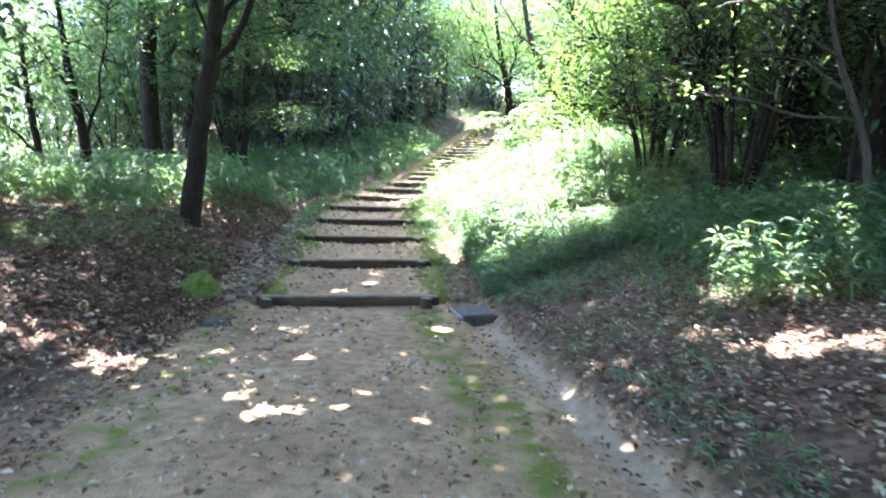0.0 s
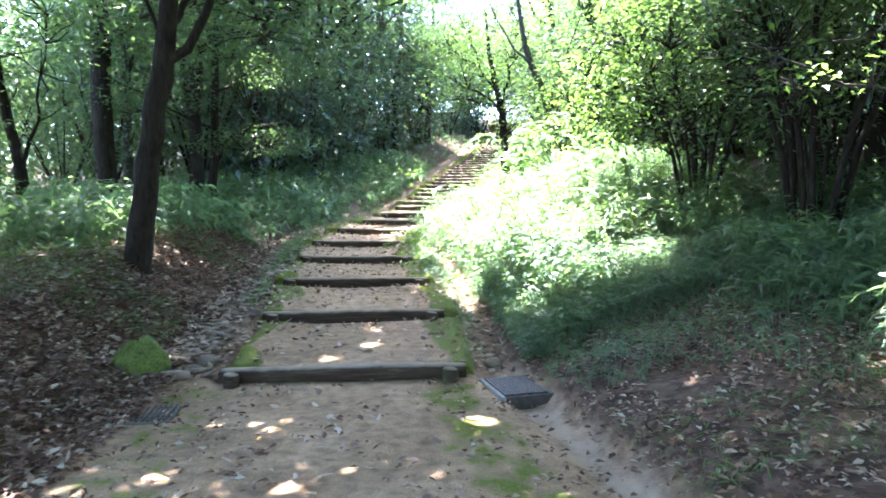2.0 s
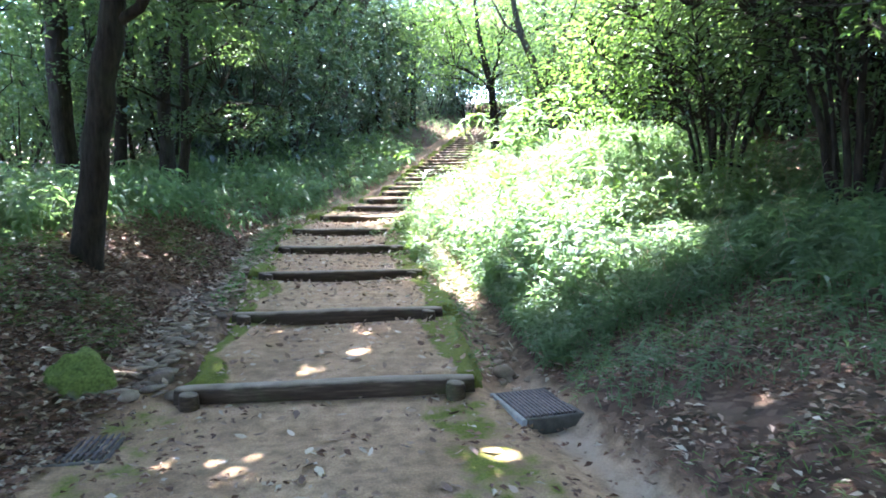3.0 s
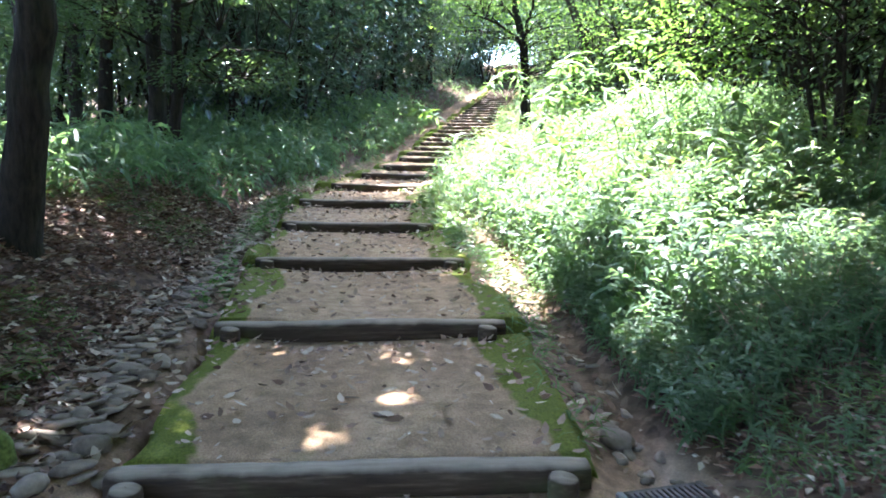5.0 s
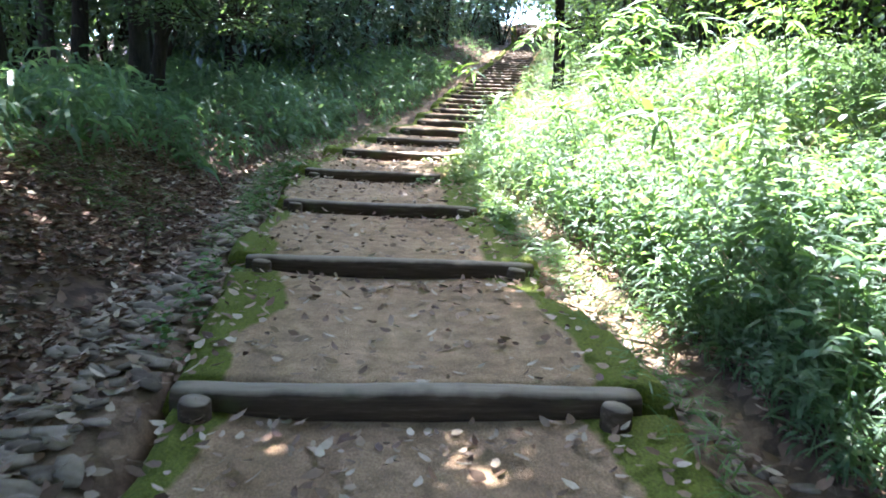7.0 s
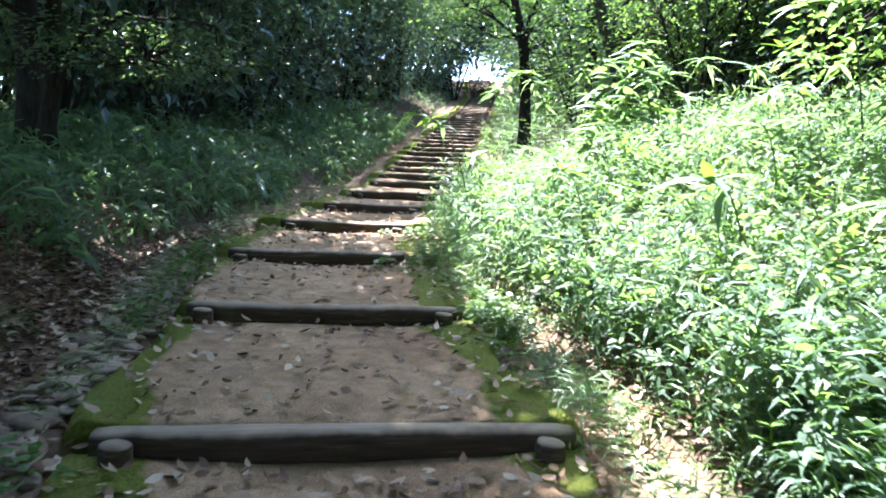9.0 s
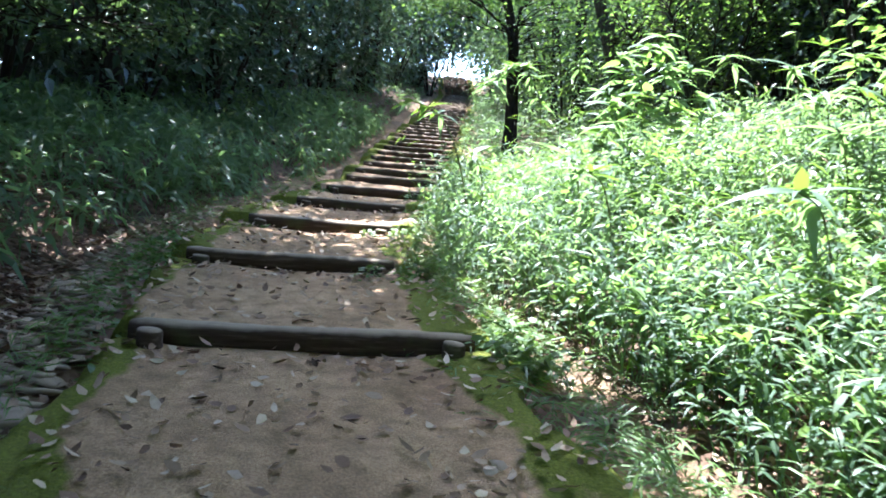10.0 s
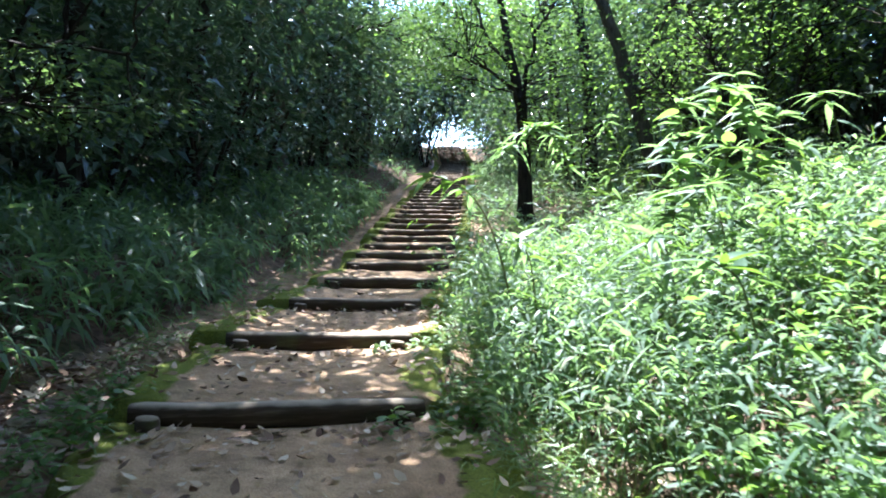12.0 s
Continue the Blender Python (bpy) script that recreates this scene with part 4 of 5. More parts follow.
# evergreen bushes at the wood's edge, and unseen ones added round the start to block light
first_b = set()
spots = [(-5.0, 22.5, 0), (-3.9, 24.6, 0), (-6.4, 20.6, 0), (-4.6, 27.0, 0), (-3.2, 28.4, 0), (-6.8, 24.5, 0), (-8.5, 17.5, 1), (-9.5, 12.0, 1), (-8.6, 9.6, 0), (-7.9, 7.4, 0), (-2.2, 33.4, 0), (-0.6, 38, 0), (1.4, 44, 0),
         (5.4, 33, 0), (7.0, 40, 0), (9, 46, 0), (4.6, 27, 1), (6.5, 22, 1), (7.5, 18.5, 1), (8.0, 13.5, 0), (8.4, 9, 0), (7.2, 6.0, 0), (9.4, 11.4, 0), (6.4, 27.5, 0), (-9.5, 21.5, 1), (-11, 15, 1), (-10.5, 24, 0), (-12, 9, 1), (3.4, 49.5, 0), (10, 51, 0),
         (-7.6, 26.5, 0), (-5.6, 24.4, 0), (-8.2, 22.6, 0), (-5.8, 29.6, 0), (-4.0, 32, 0), (-7.4, 31, 0), (-8.8, 28, 0), (-2.4, 36, 1), (-5, 36, 0), (-3, 40, 0), (-0.5, 43, 0), (0.8, 48, 0), (9.6, 15.5, 0), (10, 7, 0), (8.8, 20.5, 0), (7.6, 25, 1), (8, 29, 0), (6.5, 37, 0), (8.6, 34, 0), (-10.5, 18.5, 1), (-13, 12.5, 1), (-12.5, 20, 1), (-9, 5, 0), (-10.5, 7.5, 0),
         (6.6, 13.2, 0), (7.6, 11.6, 0), (6.9, 9.6, 1), (8.4, 15.4, 0), (6.4, 17.6, 1), (6.3, 20, 0), (7.2, 23, 0), (9.2, 18.4, 0), (5.8, 25, 1), (-10, 27, 0), (-12, 24, 0), (-9.6, 31, 0), (-13, 28.5, 0), (-8.6, 20, 1), (3.0, 52.5, 0), (9.4, 53, 0), (3.6, 46.5, 0), (8.6, 47, 0),
         # y below 3: unseen bushes added to keep out light from behind
         (-3.6, -4.5, 1), (-1.0, -5.8, 0), (1.8, -5.2, 1), (4.4, -4.6, 0), (-6.2, -2.8, 0), (6.8, -2.0, 1), (0.4, -8.5, 0), (-4.2, -8.2, 0), (4.6, -8.4, 0), (8.2, 2.0, 0), (-8.4, 1.6, 1), (7.9, 50, 1), (4.9, 10.8, 1), (7.2, 16.2, 0), (5.9, 22.6, 0), (7.4, 20.4, 0)]
for x, y, k in spots:
    s = rs.uniform(0.9, 1.5) * (1.4 if y < -4 else 0.8 if x < -7 and y < 19 else 1.0)
    m = pose(x, y, gz(x, y) - 0.1, 0, 0, rs.uniform(0, 360)) @ Matrix.Diagonal((s, s, s * rs.uniform(0.9, 1.4), 1))
    if k in first_b:
        copy_thing(bushes[k], m)
    else:
        first_b.add(k)
        bushes[k].matrix_basis = m


# ---- the wood beyond: a closed wall of leaves, open to the sky only high on the far left; unseen light blockers at the start ----
def far_woods(label, area, clumps_n, low, high, leaf, size, keep, seed):
    rr = np.random.RandomState(seed)
    x, y = rr.uniform(area[0], area[1], clumps_n), rr.uniform(area[2], area[3], clumps_n)
    z = ground_z(x, y) + low + (high - low) * rr.rand(clumps_n) ** 0.9 * (0.7 + 0.5 * vnoise(x * 0.35, y * 0.35, seed))
    ok = keep(x, y, z)
    clumps = np.stack([x, y, z], -1)[ok]
    return tagged(new("far_woods", foliage_mesh("far_woods", clumps, 20, 0.55, size, leaf, 0.5)), label, "trees", kind="stuff")


def sky_window(x, y, z):
    az, up = np.arctan2(x, y), (z - 1.5) / np.hypot(x, y)
    return ~((az > -0.66) & (az < -0.46) & (up > 0.19))


np.random.seed(33)
far_woods("dark evergreen foliage closing the wood", (-9, -0.5, 31, 43), 800, 0.3, 11, DARK, 0.3, lambda x, y, z: x < centre(y) - 2.6, 5)
far_woods("green leaves closing the wood", (-24, -8, 33, 44), 800, 0.3, 12, GREEN, 0.34, lambda x, y, z: sky_window(x, y, z), 13)
far_woods("green leaves of the wood below the open light", (-24, -10, 15, 33), 1100, 0.2, 8, GREEN, 0.26, lambda x, y, z: sky_window(x, y, z), 6)
# the next two are never in view: added to cut light from behind
far_woods("unseen foliage added behind the start of the walk to block light", (-15, 15, -16, -8), 900, 0.3, 11, DARK, 0.34, lambda x, y, z: z > 0, 10)
far_woods("unseen leafy canopy added over the start of the path to block light", (-9, 9, -9, -1), 300, 7.0, 10, GREEN, 0.26, lambda x, y, z: z > 0, 12)
far_woods("dark leafy wood behind the sunlit bank", (9.5, 22, 8, 46), 1300, 0.3, 11, GREEN, 0.32, lambda x, y, z: x > centre(y) + 5.5, 7)
far_woods("shaded leaves of the wood beside the upper stairs", (6.5, 14, 26, 48), 700, 0.2, 8, GREEN, 0.24, lambda x, y, z: x > centre(y) + 3.0, 8)


# ---- undergrowth ----
def left_bank(x, y):
    return (x - centre(y) < -1.85 + 0.5 * smooth(16, 20, y) - 1.3 * smooth(15, 9.5, y)) & ((x < -4.4) | (y > 11.5))


def right_bank(x, y):
    return x > right_edge(y) + 0.02 - 0.34 * smooth(13.4, 14.6, y)


scatter_blades("bamboo_grass", 5600, (-7.5, 0.5, 10.0, 30.0), SASA, 0.30, 0.046, "dense dark green bamboo grass on the shaded bank", "bamboo grass", (0.12, 0.75), 0.8, keep=left_bank, per=6, patchy=0.2, seed=1)
scatter_blades("bamboo_grass", 3800, (-12, -4.2, 3.0, 16.0), SASA, 0.17, 0.03, "loose bamboo grass under the trees", "bamboo grass", (0.1, 0.6), 0.5, keep=lambda x, y: x < -4.7 - 0.5 * np.sin(y), per=6, patchy=0.4, seed=2)
scatter_blades("bamboo_grass", 8600, (-0.6, 4.6, 10.2, 19.5), SASA, 0.145, 0.022, "thick sunlit bamboo grass and weeds on the bank", "bamboo grass", (0.15, 0.85), 0.45, keep=right_bank, per=8, patchy=0.22, seed=3, rise=1.7)
scatter_blades("weeds", 1500, (-0.5, 4.4, 10.4, 19.0), BRIGHT, 0.10, 0.036, "broad-leaved sunlit weeds among bamboo grass", "weeds", (0.15, 0.75), 0.3, keep=right_bank, per=9, patchy=0.42, seed=14, lean=0.2, rise=1.2)
scatter_blades("tall_grass", 1500, (-0.5, 4.4, 10.4, 19.0), GRASS, 0.32, 0.009, "long thin grass stalks among sunlit weeds", "grass", (0.3, 1.1), 0.3, keep=right_bank, per=6, patchy=0.35, seed=15, lean=0.2)
scatter_blades("bamboo_grass", 7500, (0.4, 8.5, 5.5, 11.5), SASA, 0.18, 0.03, "shaded bamboo grass on the leafy bank", "bamboo grass", (0.12, 0.7), 0.55, keep=lambda x, y: (x > 1.6 + 0.32 * (10.5 - y) + 0.5 * vnoise(x, y, 77)) | (y > 8.3 + 0.8 * vnoise(x * 2, y, 78)) & (x > right_edge(y) + 0.1), per=6, patchy=0.3, seed=4)
scatter_blades("bamboo_grass", 6500, (0.0, 10.0, 19.0, 46.0), SASA, 0.2, 0.035, "bamboo grass beside the upper stairs", "bamboo grass", (0.15, 0.8), 0.5, keep=lambda x, y: x > centre(y) + 1.05, per=6, patchy=0.15, seed=5)
scatter_blades("bamboo_grass", 2800, (-6.0, 6.0, 28.0, 50.0), SASA, 0.2, 0.035, "dark bamboo grass beside the upper stairs", "bamboo grass", (0.1, 0.6), 0.5, keep=lambda x, y: (x < centre(y) - 1.6), per=5, patchy=0.25, seed=6)


scatter_blades("bamboo_grass", 8500, (-0.1, 5.0, 7.6, 11.4), SASA, 0.12, 0.016, "low grass and bamboo sprouts in dead leaves on the bank", "bamboo grass", (0.05, 0.36), 0.5, keep=lambda x, y: (x > right_edge(y) - 0.02) & (y > 7.5 + 0.9 * vnoise(x * 1.5, y, 79)), per=6, patchy=0.2, seed=12)


scatter_blades("bamboo_grass", 2600, (0.3, 4.6, 2.4, 8.2), SASA, 0.085, 0.014, "low green sprouts coming up through dead leaves", "bamboo grass", (0.02, 0.2), 0.45, keep=lambda x, y: (x > right_edge(y) + 0.12) & (vnoise(x * 0.8, y * 0.8, 81) > 0.32) & ((x < 1.7) | (y > 5.6)), per=6, patchy=0.3, seed=22)
scatter_blades("bamboo_grass", 620, (2.1, 4.8, 5.0, 7.8), SASA, 0.21, 0.03, "clumps of bamboo grass with long pale leaves on the near bank", "bamboo grass", (0.15, 0.6), 0.6, keep=lambda x, y: x > 2.2 + 0.45 * vnoise(x * 1.3, y * 1.3, 84), per=7, patchy=0.35, seed=24)
scatter_blades("dry_stalks", 900, (-0.4, 4.4, 8.4, 17.5), PALE, 0.10, 0.006, "straw-coloured dry stalks standing among green weeds", "dry stalks", (0.25, 0.8), 0.4, keep=lambda x, y: x > right_edge(y) + 0.25, per=2, patchy=0.3, seed=23, lean=0.3)


def tread_edge(x, y):
    u = x - centre(y)
    return (np.abs(u) > 0.92 + 0.25 * vnoise(x * 2, y * 1.3, 55)) & (np.abs(u) < 1.35) & (y > np.where(u < 0, 11.6, 9.2)) | (u > 0.98) & (u < 1.22 + 0.5 * smooth(9, 11, y)) & (y > 7.9)


def grass(name, n, area, label, keep, height, seed, patchy=0.3, per=6, width=0.008, length=0.14):
    return scatter_blades(name, n, area, GRASS, length, width, label, "grass", height, 0.35, False, keep, per, patchy=patchy, seed=seed)


grass("grass", 8000, (-3.9, 0.9, 7.8, 21.5), "short green grass along the edges of the treads", tread_edge, (0.1, 0.3), 7)
grass("grass", 3600, (0.3, 4.5, 5.0, 10.5), "thin grass among dead leaves on the bank", lambda x, y: x > right_edge(y) + 0.05, (0.02, 0.11), 8, 0.45, 5, 0.006, 0.1)
grass("grass", 2600, (-6, -2.6, 7.5, 13.0), "thin grass among dead leaves under the trees", lambda x, y: x < centre(y) - 1.8, (0.03, 0.14), 9, 0.55)

scatter_blades("weeds", 2600, (-4.1, -1.8, 9.8, 20.0), GRASS, 0.06, 0.03, "small soft weeds beside the mossy treads", "weeds", (0.03, 0.13), 0.3, False, lambda x, y: (x - centre(y) < -0.88) & (x - centre(y) > -1.3), 7, patchy=0.42, seed=18, lean=0.3)

grass("grass", 1500, (-1.0, 0.9, 11.6, 19.5), "lush grass tufts at the ends of the logs", lambda x, y: (x - centre(y) > 0.74) & (x - centre(y) < 1.4), (0.12, 0.34), 19, 0.5, 8, 0.011, 0.18)

def log_ends(x, y):
    i = np.clip(np.searchsorted(LY, y + 0.35, side="right") - 1, 0, len(LY) - 1)
    right = np.array([r[2] for r in LOGS])[i]
    left = np.array([r[1] for r in LOGS])[i]
    return (np.abs(y + 0.12 - LY[i]) < 0.34) & ((np.abs(x - right - 0.02) < 0.30) & (y > 12.6) | (np.abs(x - left + 0.06) < 0.14) & (y > 13.8))


scatter_blades("weeds", 15000, (-3.0, 0.8, 12.6, 21.5), GRASS, 0.09, 0.034, "dark green weeds growing over the ends of the logs", "weeds", (0.05, 0.34), 0.35, True, log_ends, 8, patchy=0.15, seed=26, lean=0.25)

# ---- dead leaves ----
np.random.seed(21)


def dead_leaves(n, area, keep, zf, label, size=0.055, mat=DEAD):
    x, y = np.random.uniform(area[0], area[1], n), np.random.uniform(area[2], area[3], n)
    ok = keep(x, y)
    x, y = x[ok], y[ok]
    m = len(x)
    pos = np.stack([x, y, zf(x, y) + 0.012 + 0.02 * np.random.rand(m)], -1)
    way = rand_dirs(m, 0.22)
    nor = unit(np.stack([np.random.randn(m) * 0.45, np.random.randn(m) * 0.45, np.ones(m)], -1))
    ln = size * (0.6 + 0.8 * np.random.rand(m))
    return tagged(new("leaf_litter", raw_mesh("leaf_litter", *leaf_arrays(pos, way, nor, ln, ln * 0.5, mat is PALE, -0.22 if mat is PALE else 0.1), mat, False)), label, "dead leaves", kind="stuff")


dead_leaves(48000, (-7.5, -1.6, 1.5, 17), lambda x, y: (x < centre(y) - 1.15 - 0.5 * vnoise(x * 2, y * 2, 61)) & (vnoise(x * 1.6, y * 1.6, 62) > 0.12), ground_z, "brown dead leaves covering the bank")
dead_leaves(44000, (0.2, 6.5, 0.8, 13), lambda x, y: (x > right_edge(y) - 0.02) & (vnoise(x * 1.6, y * 1.6, 63) > 0.12), ground_z, "brown dead leaves covering the bank")
dead_leaves(4200, (-2.4, 1.6, 1.2, 7.5), lambda x, y: (x < right_edge(y) - 0.1) & (vnoise(x * 2.5, y * 2.5, 64) + 0.25 * np.abs(x + 0.8) > 0.5), ground_z, "scattered dead leaves on the earth path", 0.05)


def swept_to_back(x, y):
    i = np.clip(np.searchsorted(LY, y, side="right") - 1, 0, len(LY) - 2)
    t = (y - LY[i]) / (LY[i + 1] - LY[i])
    return (np.abs(x - centre(y)) < 1.05) & (t > 0.05) & (t < 0.95) & (np.random.rand(len(x)) < 0.3 + 1.0 * smooth(0.7, 0.95, t) + 0.3 * smooth(0.6, 1.0, np.abs(x - centre(y))))


dead_leaves(9500, (-3.7, 0.4, 7.7, 19.5), swept_to_back, tread_z, "dead leaves gathered at the foot of the log steps", 0.062, PALE)


dead_leaves(3800, (-3.6, -2.1, 7.8, 17.5), lambda x, y: (x - centre(y) < -1.12) & (x - centre(y) > -1.75), ground_z, "pale dead leaves filling the gutter", 0.075, PALE)
dead_leaves(900, (-0.6, 0.8, 7.8, 15), lambda x, y: (x - centre(y) > 1.15) & (x - centre(y) < 1.7), ground_z, "dead leaves in the narrow gutter", 0.07, PALE)
dead_leaves(2600, (-4.6, -2.4, 5.5, 14.5), lambda x, y: (x < centre(y) - 1.5), ground_z, "pale dry leaves on the brown litter", 0.075, PALE)
dead_leaves(24000, (-4.8, -2.4, 5.5, 14.5), lambda x, y: (x < centre(y) - 1.5) & (vnoise(x * 2.2, y * 2.2, 66) > 0.2), ground_z, "brown dead leaves heaped beside the gutter", 0.07)


# ---- drains and gutters ----
def drain_grate(label, at, turn, w, d, rim_label):
    ob = tagged(new("drain_grate"), label, "drain grate")
    ob.matrix_basis = pose(*at, 0, 0, turn)

    def box(name, x0, x1, y0, y1, z0, z1, mat, lab="", bev=0.006):
        bm = bmesh.new()
        bmesh.ops.create_cube(bm, size=1)
        bmesh.ops.scale(bm, vec=(x1 - x0, y1 - y0, z1 - z0), verts=bm.verts)
        bmesh.ops.translate(bm, vec=((x0 + x1) / 2, (y0 + y1) / 2, (z0 + z1) / 2), verts=bm.verts)
        bmesh.ops.bevel(bm, geom=bm.edges[:], offset=bev, segments=1, affect="EDGES")
        return part(name, bm_mesh(name, bm, mat, False), ob, lab)
    r = 0.035
    box("rim", -w / 2 - r, -w / 2, -d / 2 - r, d / 2 + r, -0.2, 0.0, CONCRETE, rim_label)
    box("rim", w / 2, w / 2 + r, -d / 2 - r, d / 2 + r, -0.2, 0.0, GRIMY, "dirty concrete rim")
    box("rim", -w / 2, w / 2, -d / 2 - r, -d / 2, -0.2, -0.003, GRIMY, "dirty concrete rim")
    box("rim", -w / 2, w / 2, d / 2, d / 2 + r, -0.2, -0.003, GRIMY, "dirty concrete rim")
    box("pit", -w / 2, w / 2, -d / 2, d / 2, -0.2, -0.12, IRON)
    n = 13
    for k in range(n):
        x = -w / 2 + w * (k + 0.5) / n
        box("bar", x - 0.009, x + 0.009, -d / 2 + 0.004, d / 2 - 0.004, -0.03, 0.008, IRON, "", 0.003)
    for y in (-d / 4, d / 4):
        box("cross_bar", -w / 2 + 0.004, w / 2 - 0.004, y - 0.008, y + 0.008, -0.034, 0.002, IRON, "", 0.002)
    return ob


drain_grate("iron drain grate in a raised concrete frame beside the path", (0.33, 7.33, 0.04), 12, 0.36, 0.54, "pale worn concrete rim")
drain_grate("iron drain grate half hidden in dead leaves", (-2.54, 6.96, gz(-2.54, 6.96) + 0.004), 6, 0.5, 0.44, "stained concrete rim")


def stone_mesh(seed, sx, sy, sz, mat, rough=0.25, div=2):
    rr = random.Random(seed)
    bm = bmesh.new()
    bmesh.ops.create_icosphere(bm, subdivisions=div, radius=0.5)
    o = Vector((rr.uniform(0, 50), rr.uniform(0, 50), rr.uniform(0, 50)))
    for v in bm.verts:
        v.co *= 1 + rough * noise.noise(v.co * 2.2 + o) + 0.4 * rough * noise.noise(v.co * 6 + o)
        v.co = Vector((v.co.x * sx, v.co.y * sy, max(v.co.z, -0.3) * sz))
    return bm_mesh("stone", bm, mat)


moss_rock = tagged(new("mossy_stone", stone_mesh(3, 0.46, 0.36, 0.44, MOSSY, 0.5, 4)), "rounded stone thickly covered in yellow-green moss", "stone")
moss_rock.matrix_basis = pose(-2.86, 7.78, gz(-2.86, 7.78) + 0.05, 0, 0, 20)
for k, (x, y, s) in enumerate(((-2.35, 7.95, 0.2), (-2.2, 7.75, 0.14), (-2.45, 7.62, 0.16), (0.24, 8.15, 0.2))):
    ob = tagged(new("stone", stone_mesh(40 + k, s, s * 0.8, s * 0.6, COBBLE)), "pale rough stone at the head of the gutter", "stone")
    ob.matrix_basis = pose(x, y, gz(x, y) + 0.02, 0, 0, 40 * k)

# stones that line the two gutters, one by one
gutter_l = tagged(new("gutter"), "stone-lined gutter filled with grey cobbles and leaves", "gutter", kind="structure")
gutter_r = tagged(new("gutter"), "narrow stone-lined gutter between path and grass", "gutter", kind="structure")
shapes = [stone_mesh(60 + k, 0.14, 0.09, 0.036, COBBLE, 0.9, 2) for k in range(7)]
rs = random.Random(31)
for k in range(290):
    y = 7.7 + 8.0 * (k / 290) ** 1.1
    c = float(centre(y))
    wid = 0.56 if y < 10.5 else 0.40
    x = c - 1.16 - wid * rs.random()
    s = rs.uniform(0.7, 1.35)
    ob = part("stone", shapes[rs.randrange(7)], gutter_l)
    ob.matrix_basis = pose(x, y, gz(x, y) + 0.022, rs.uniform(-16, 16), rs.uniform(-16, 16), rs.uniform(-35, 35)) @ Matrix.Diagonal((s, s, s, 1))
for k in range(150):
    y = 7.75 + 7.5 * k / 150
    x = float(centre(y)) + 1.27 + 0.26 * rs.random()
    s = rs.uniform(0.5, 1.0)
    ob = part("stone", shapes[rs.randrange(7)], gutter_r)
    ob.matrix_basis = pose(x, y, gz(x, y) + 0.004, rs.uniform(-12, 12), rs.uniform(-12, 12), rs.uniform(0, 360)) @ Matrix.Diagonal((s, s, s, 1))


# ---- single plants that stand out ----
def blade_mesh(length, width, droop, mat):
    n = 9
    t = np.linspace(0, 1, n)
    wv = width * 0.5 * np.sin(np.clip(t * 1.05 + 0.04, 0, 1) ** 0.7 * math.pi) + 0.001
    V = np.concatenate([np.stack([t * length, s * wv, -droop * length * t ** 2 + (0.25 * wv if s else 0)], -1) for s in (1, 0, -1)])
    i = np.arange(n - 1)
    return raw_mesh("leaf", V, [np.concatenate([np.stack([i + a * n, i + 1 + a * n, i + 1 + (a + 1) * n, i + (a + 1) * n], -1) for a in (0, 1)])], mat)


BLADES = [blade_mesh(0.26, 0.045, 0.35, SASA), blade_mesh(0.22, 0.05, 0.2, GRASS), blade_mesh(0.30, 0.05, 0.6, SASA)]
BROAD = [blade_mesh(0.16, 0.07, 0.25, BRIGHT), blade_mesh(0.21, 0.06, 0.4, SASA), blade_mesh(0.24, 0.055, 0.55, SASA)]


def tall_plant(label, root, points, n_leaves, blades, r=0.009, tip_fan=0.4, name="bamboo_plant", category="plant", seed=1, scale=1.0):
    """A bent stem with leaves set along its upper part, each leaf a piece of its own."""
    rr = random.Random(seed)
    ob = tagged(new(name), label, category)
    ob.matrix_basis = pose(*root)
    P = np.array([(0, 0, -0.05)] + list(points))
    t, tt = np.linspace(0, 1, len(P)), np.linspace(0, 1, 14)
    pts = np.stack([np.interp(tt, t, P[:, i]) for i in range(3)], -1)
    pts[1:-1] = (pts[:-2] + 2 * pts[1:-1] + pts[2:]) / 4
    tb = Tubes()
    tb.add(pts, np.linspace(r, r * 0.35, 14), 6)
    part("stem", tb.mesh("stem", STEM), ob)
    for k in range(n_leaves):
        f = 1 - tip_fan * rr.random() ** 1.4
        p = np.array([np.interp(f, tt, pts[:, i]) for i in range(3)])
        s = scale * rr.uniform(0.7, 1.2)
        leaf = part("leaf", blades[rr.randrange(len(blades))], ob)
        leaf.matrix_basis = pose(*p, rr.uniform(-25, 25), rr.uniform(-35, 20), rr.uniform(0, 360)) @ Matrix.Diagonal((s, s, s, 1))
    return ob


tall_plant("arching bamboo shoot with long pale leaves leaning over the steps", (-0.05, 16.0, gz(-0.05, 16)), [(-0.1, 0, 0.7), (-0.25, 0, 1.2), (-0.45, 0, 1.45), (-0.72, -0.05, 1.5)], 16, BLADES, tip_fan=0.4, seed=3, scale=0.9)
tall_plant("arching bamboo shoot with long pale leaves leaning over the steps", (0.0, 15.8, gz(0, 15.8)), [(0, 0, 0.5), (-0.05, 0, 0.9), (-0.15, 0, 1.05)], 22, BLADES, tip_fan=0.7, seed=4)
tall_plant("tall bent bamboo plant with sunlit leaves by the stairs", (1.75, 19.8, gz(1.75, 19.8)), [(0, 0, 0.9), (-0.06, 0, 1.45), (-0.45, 0, 1.88), (-0.9, 0, 1.45)], 90, BLADES, tip_fan=0.62, seed=5, scale=1.35)
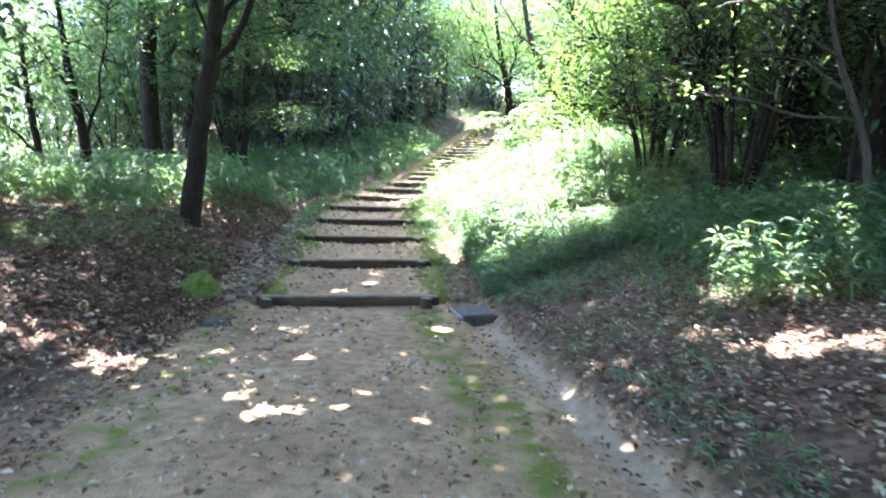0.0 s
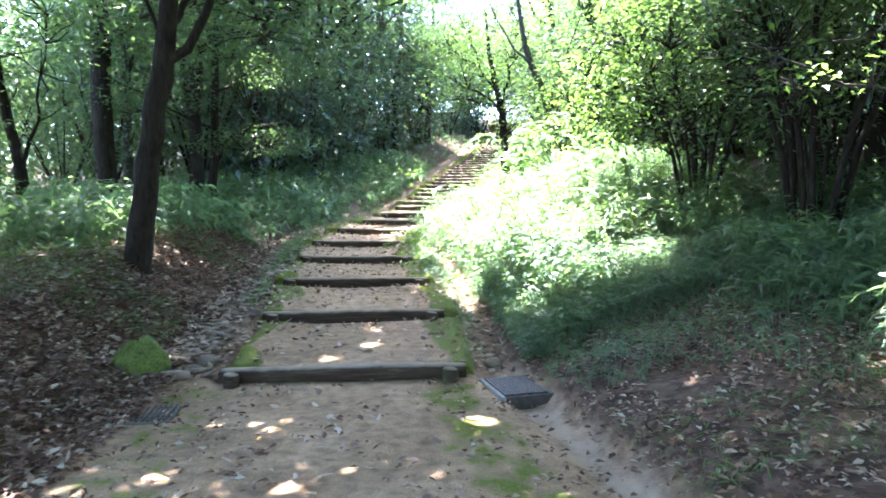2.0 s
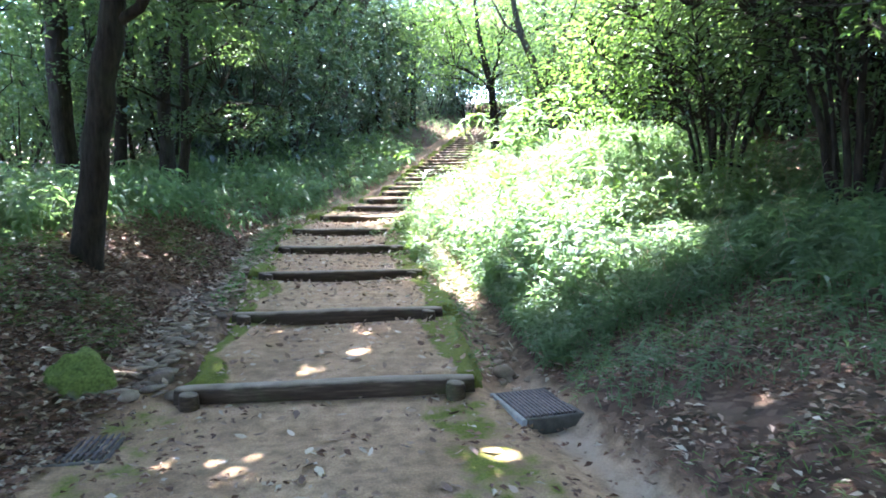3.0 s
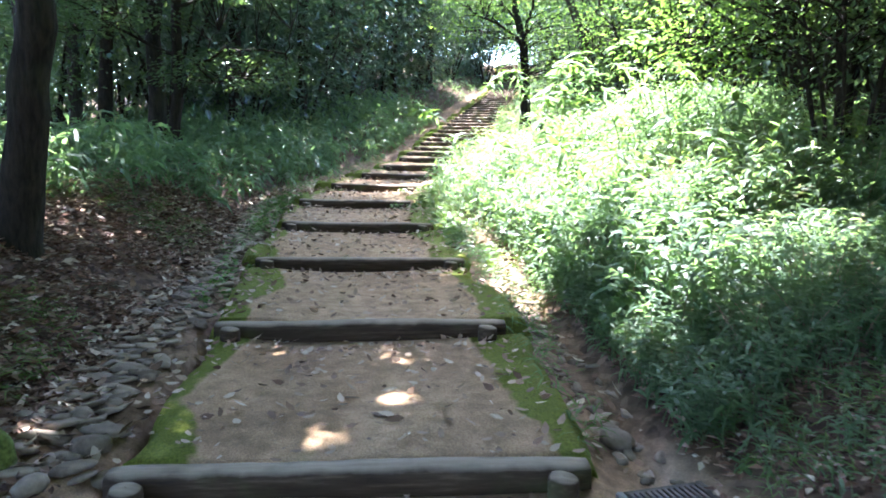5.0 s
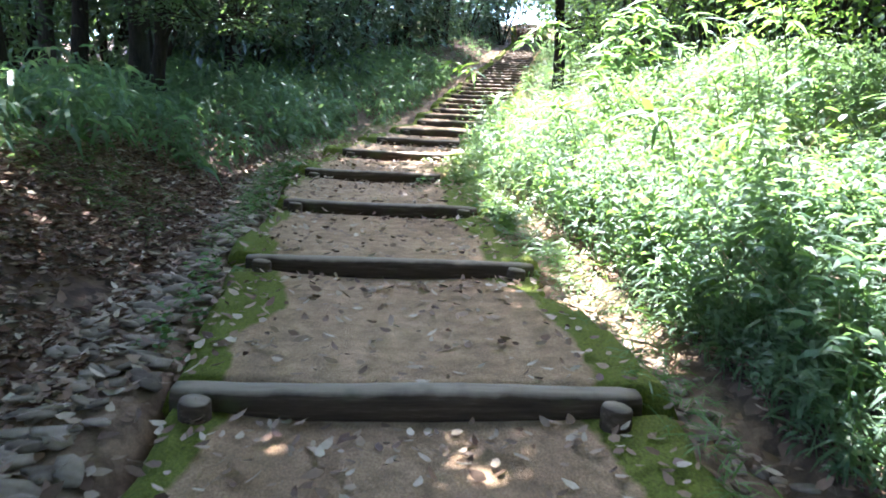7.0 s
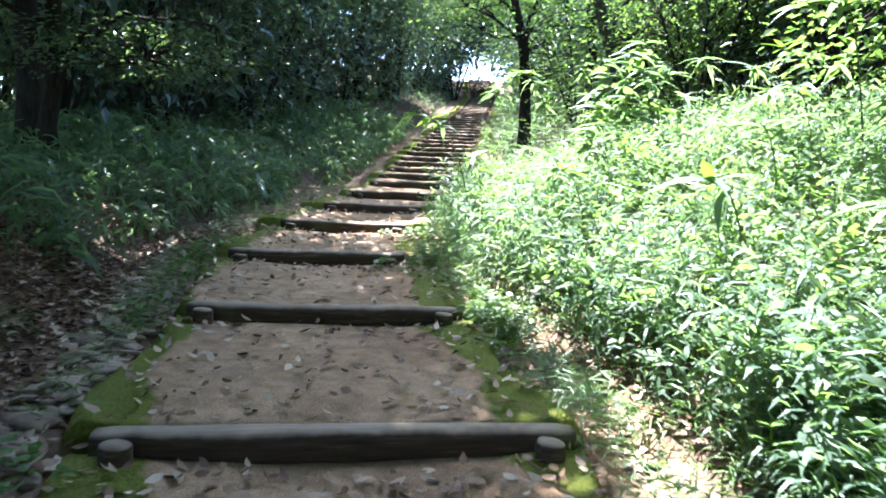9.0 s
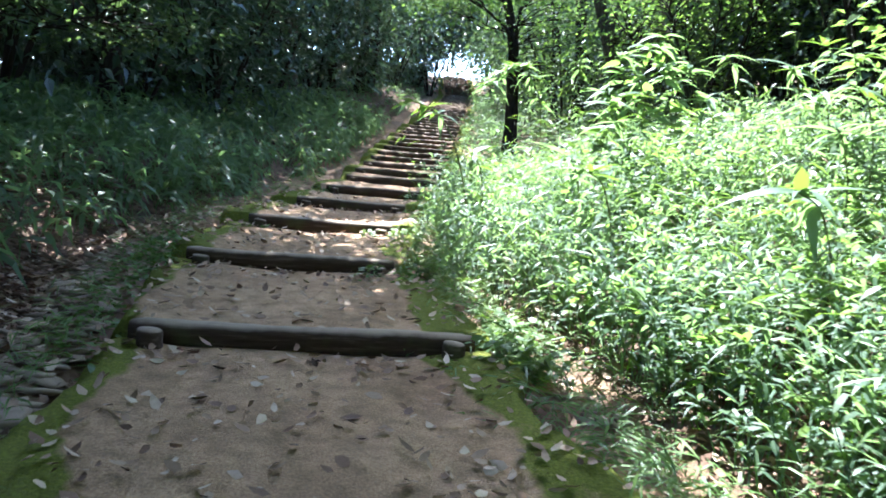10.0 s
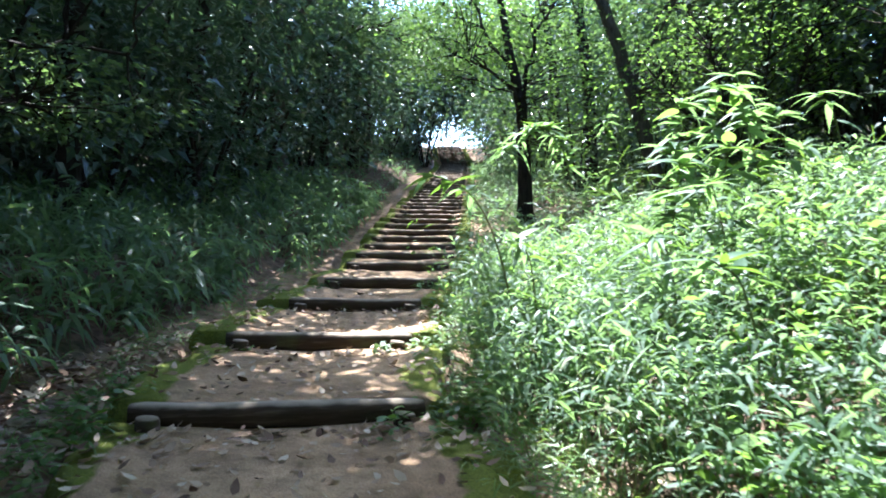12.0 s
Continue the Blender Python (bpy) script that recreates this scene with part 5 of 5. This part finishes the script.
for k, (x, y, h) in enumerate(((1.75, 16.6, 1.75), (2.05, 16.3, 1.6), (1.5, 16.9, 1.5), (2.3, 16.7, 1.7), (1.35, 16.5, 1.25), (1.9, 17.0, 1.65), (1.6, 16.2, 1.3), (2.45, 16.4, 1.35))):
    tall_plant("upright leafy plant with bright sunlit leaves", (x, y, gz(x, y)), [(0.05, 0, h * 0.5), (0.16 * (-1) ** k, 0.05, h)], 38, BROAD + BLADES[:1], tip_fan=0.85, seed=10 + k, name="leafy_plant", scale=1.35)
tall_plant("hanging maple spray with yellow-green leaves", (2.5, 13.3, gz(2.5, 13.3)), [(-0.1, 0, 0.8), (-0.3, -0.1, 1.5), (-0.6, -0.2, 1.75), (-0.85, -0.3, 1.5)], 50, BROAD, tip_fan=0.6, seed=60, name="leafy_plant", scale=1.0)
tall_plant("slim plant with yellow-green leaves behind the weeds", (2.7, 20.8, gz(2.7, 20.8)), [(0.05, 0, 0.9), (-0.05, 0, 1.9)], 60, BROAD, tip_fan=0.85, seed=61, name="leafy_plant", scale=1.1)
for k, (x, y, h) in enumerate(((2.95, 16.4, 1.3), (3.2, 15.2, 1.25), (3.3, 14.6, 1.1), (2.5, 14.0, 1.0), (2.8, 13.2, 0.9), (0.6, 14.2, 0.9), (1.1, 12.6, 0.8), (3.0, 12.2, 0.9), (2.4, 11.3, 0.8))):
    tall_plant("arching bamboo grass stem with a fan of long leaves", (x, y, gz(x, y)), [(0, 0, h * 0.6), (-0.1, 0, h * 0.95), (-0.3, -0.05, h * 1.05)], 12, BLADES, tip_fan=0.4, seed=30 + k, scale=1.15)

LONG = [blade_mesh(0.36, 0.05, 0.3, SASA), blade_mesh(0.32, 0.045, 0.5, SASA)]
tall_plant("tall bamboo grass stem with a fan of long pale leaves", (2.5, 16.2, gz(2.5, 16.2)), [(0.02, 0, 0.5), (-0.02, 0, 0.85), (-0.1, 0, 0.98)], 9, LONG, tip_fan=0.12, seed=70)
for k, (x, y, h) in enumerate(((2.9, 15.4, 1.15), (3.15, 15.0, 1.3), (2.6, 14.6, 0.95), (1.8, 13.4, 0.9), (2.2, 12.4, 0.95), (1.4, 11.6, 0.8), (2.0, 10.8, 0.85), (2.7, 10.9, 0.9), (0.7, 15.2, 0.9), (1.3, 15.6, 1.0))):
    tall_plant("arching bamboo grass stem with long leaves above the weeds", (x, y, gz(x, y)), [(0.02, 0, h * 0.6), (-0.06, 0, h * 0.92), (-0.2, -0.1, h)], 14, LONG + BLADES, tip_fan=0.5, seed=80 + k)
for k, (x, y, h) in enumerate(((0.35, 12.4, 0.42), (0.55, 11.7, 0.4), (0.75, 11.0, 0.42), (0.3, 13.1, 0.45), (0.95, 10.5, 0.4), (0.45, 10.9, 0.3))):
    tall_plant("low broad-leaved weed at the edge of the gutter", (x, y, gz(x, y)), [(0.02, 0, h * 0.6), (-0.05, -0.05, h)], 22, BROAD[:1] + BROAD[1:2], tip_fan=0.85, seed=100 + k, name="weed", scale=0.85)

# ---- single dead leaves on the treads ----
np.random.seed(50)
curled = []
for k in range(5):
    l, w = 0.075 + 0.012 * k, 0.032 + 0.004 * k
    V, F = leaf_arrays(np.zeros((1, 3)), np.array([[1.0, 0, 0]]), np.array([[0, 0.2, 1.0]]), np.array([l]), np.array([w]), True, -0.25 + 0.12 * k)
    curled.append(raw_mesh("fallen_leaf", V, F, PALE))
litter = tagged(new("fallen_leaves"), "single curled dead leaves lying on the earth treads", "dead leaves", kind="structure")
rs = random.Random(51)
count = 0
while count < 300:
    y = rs.uniform(4.5, 17.0)
    c = float(centre(y))
    x = c + rs.uniform(-1.0, 1.0)
    i = int(np.searchsorted(LY, y, side="right")) - 1
    if 0 <= i:
        t = (y - LY[i]) / (LY[i + 1] - LY[i])
        if t < 0.06 or t > 0.93 or rs.random() > 0.25 + 0.75 * t ** 2:
            continue
    z = float(tread_z(x, y))
    ob = part("fallen_leaf", curled[rs.randrange(5)], litter)
    ob.matrix_basis = pose(x, y, z + 0.012, rs.uniform(-25, 25), rs.uniform(-15, 15), rs.uniform(0, 360))
    count += 1
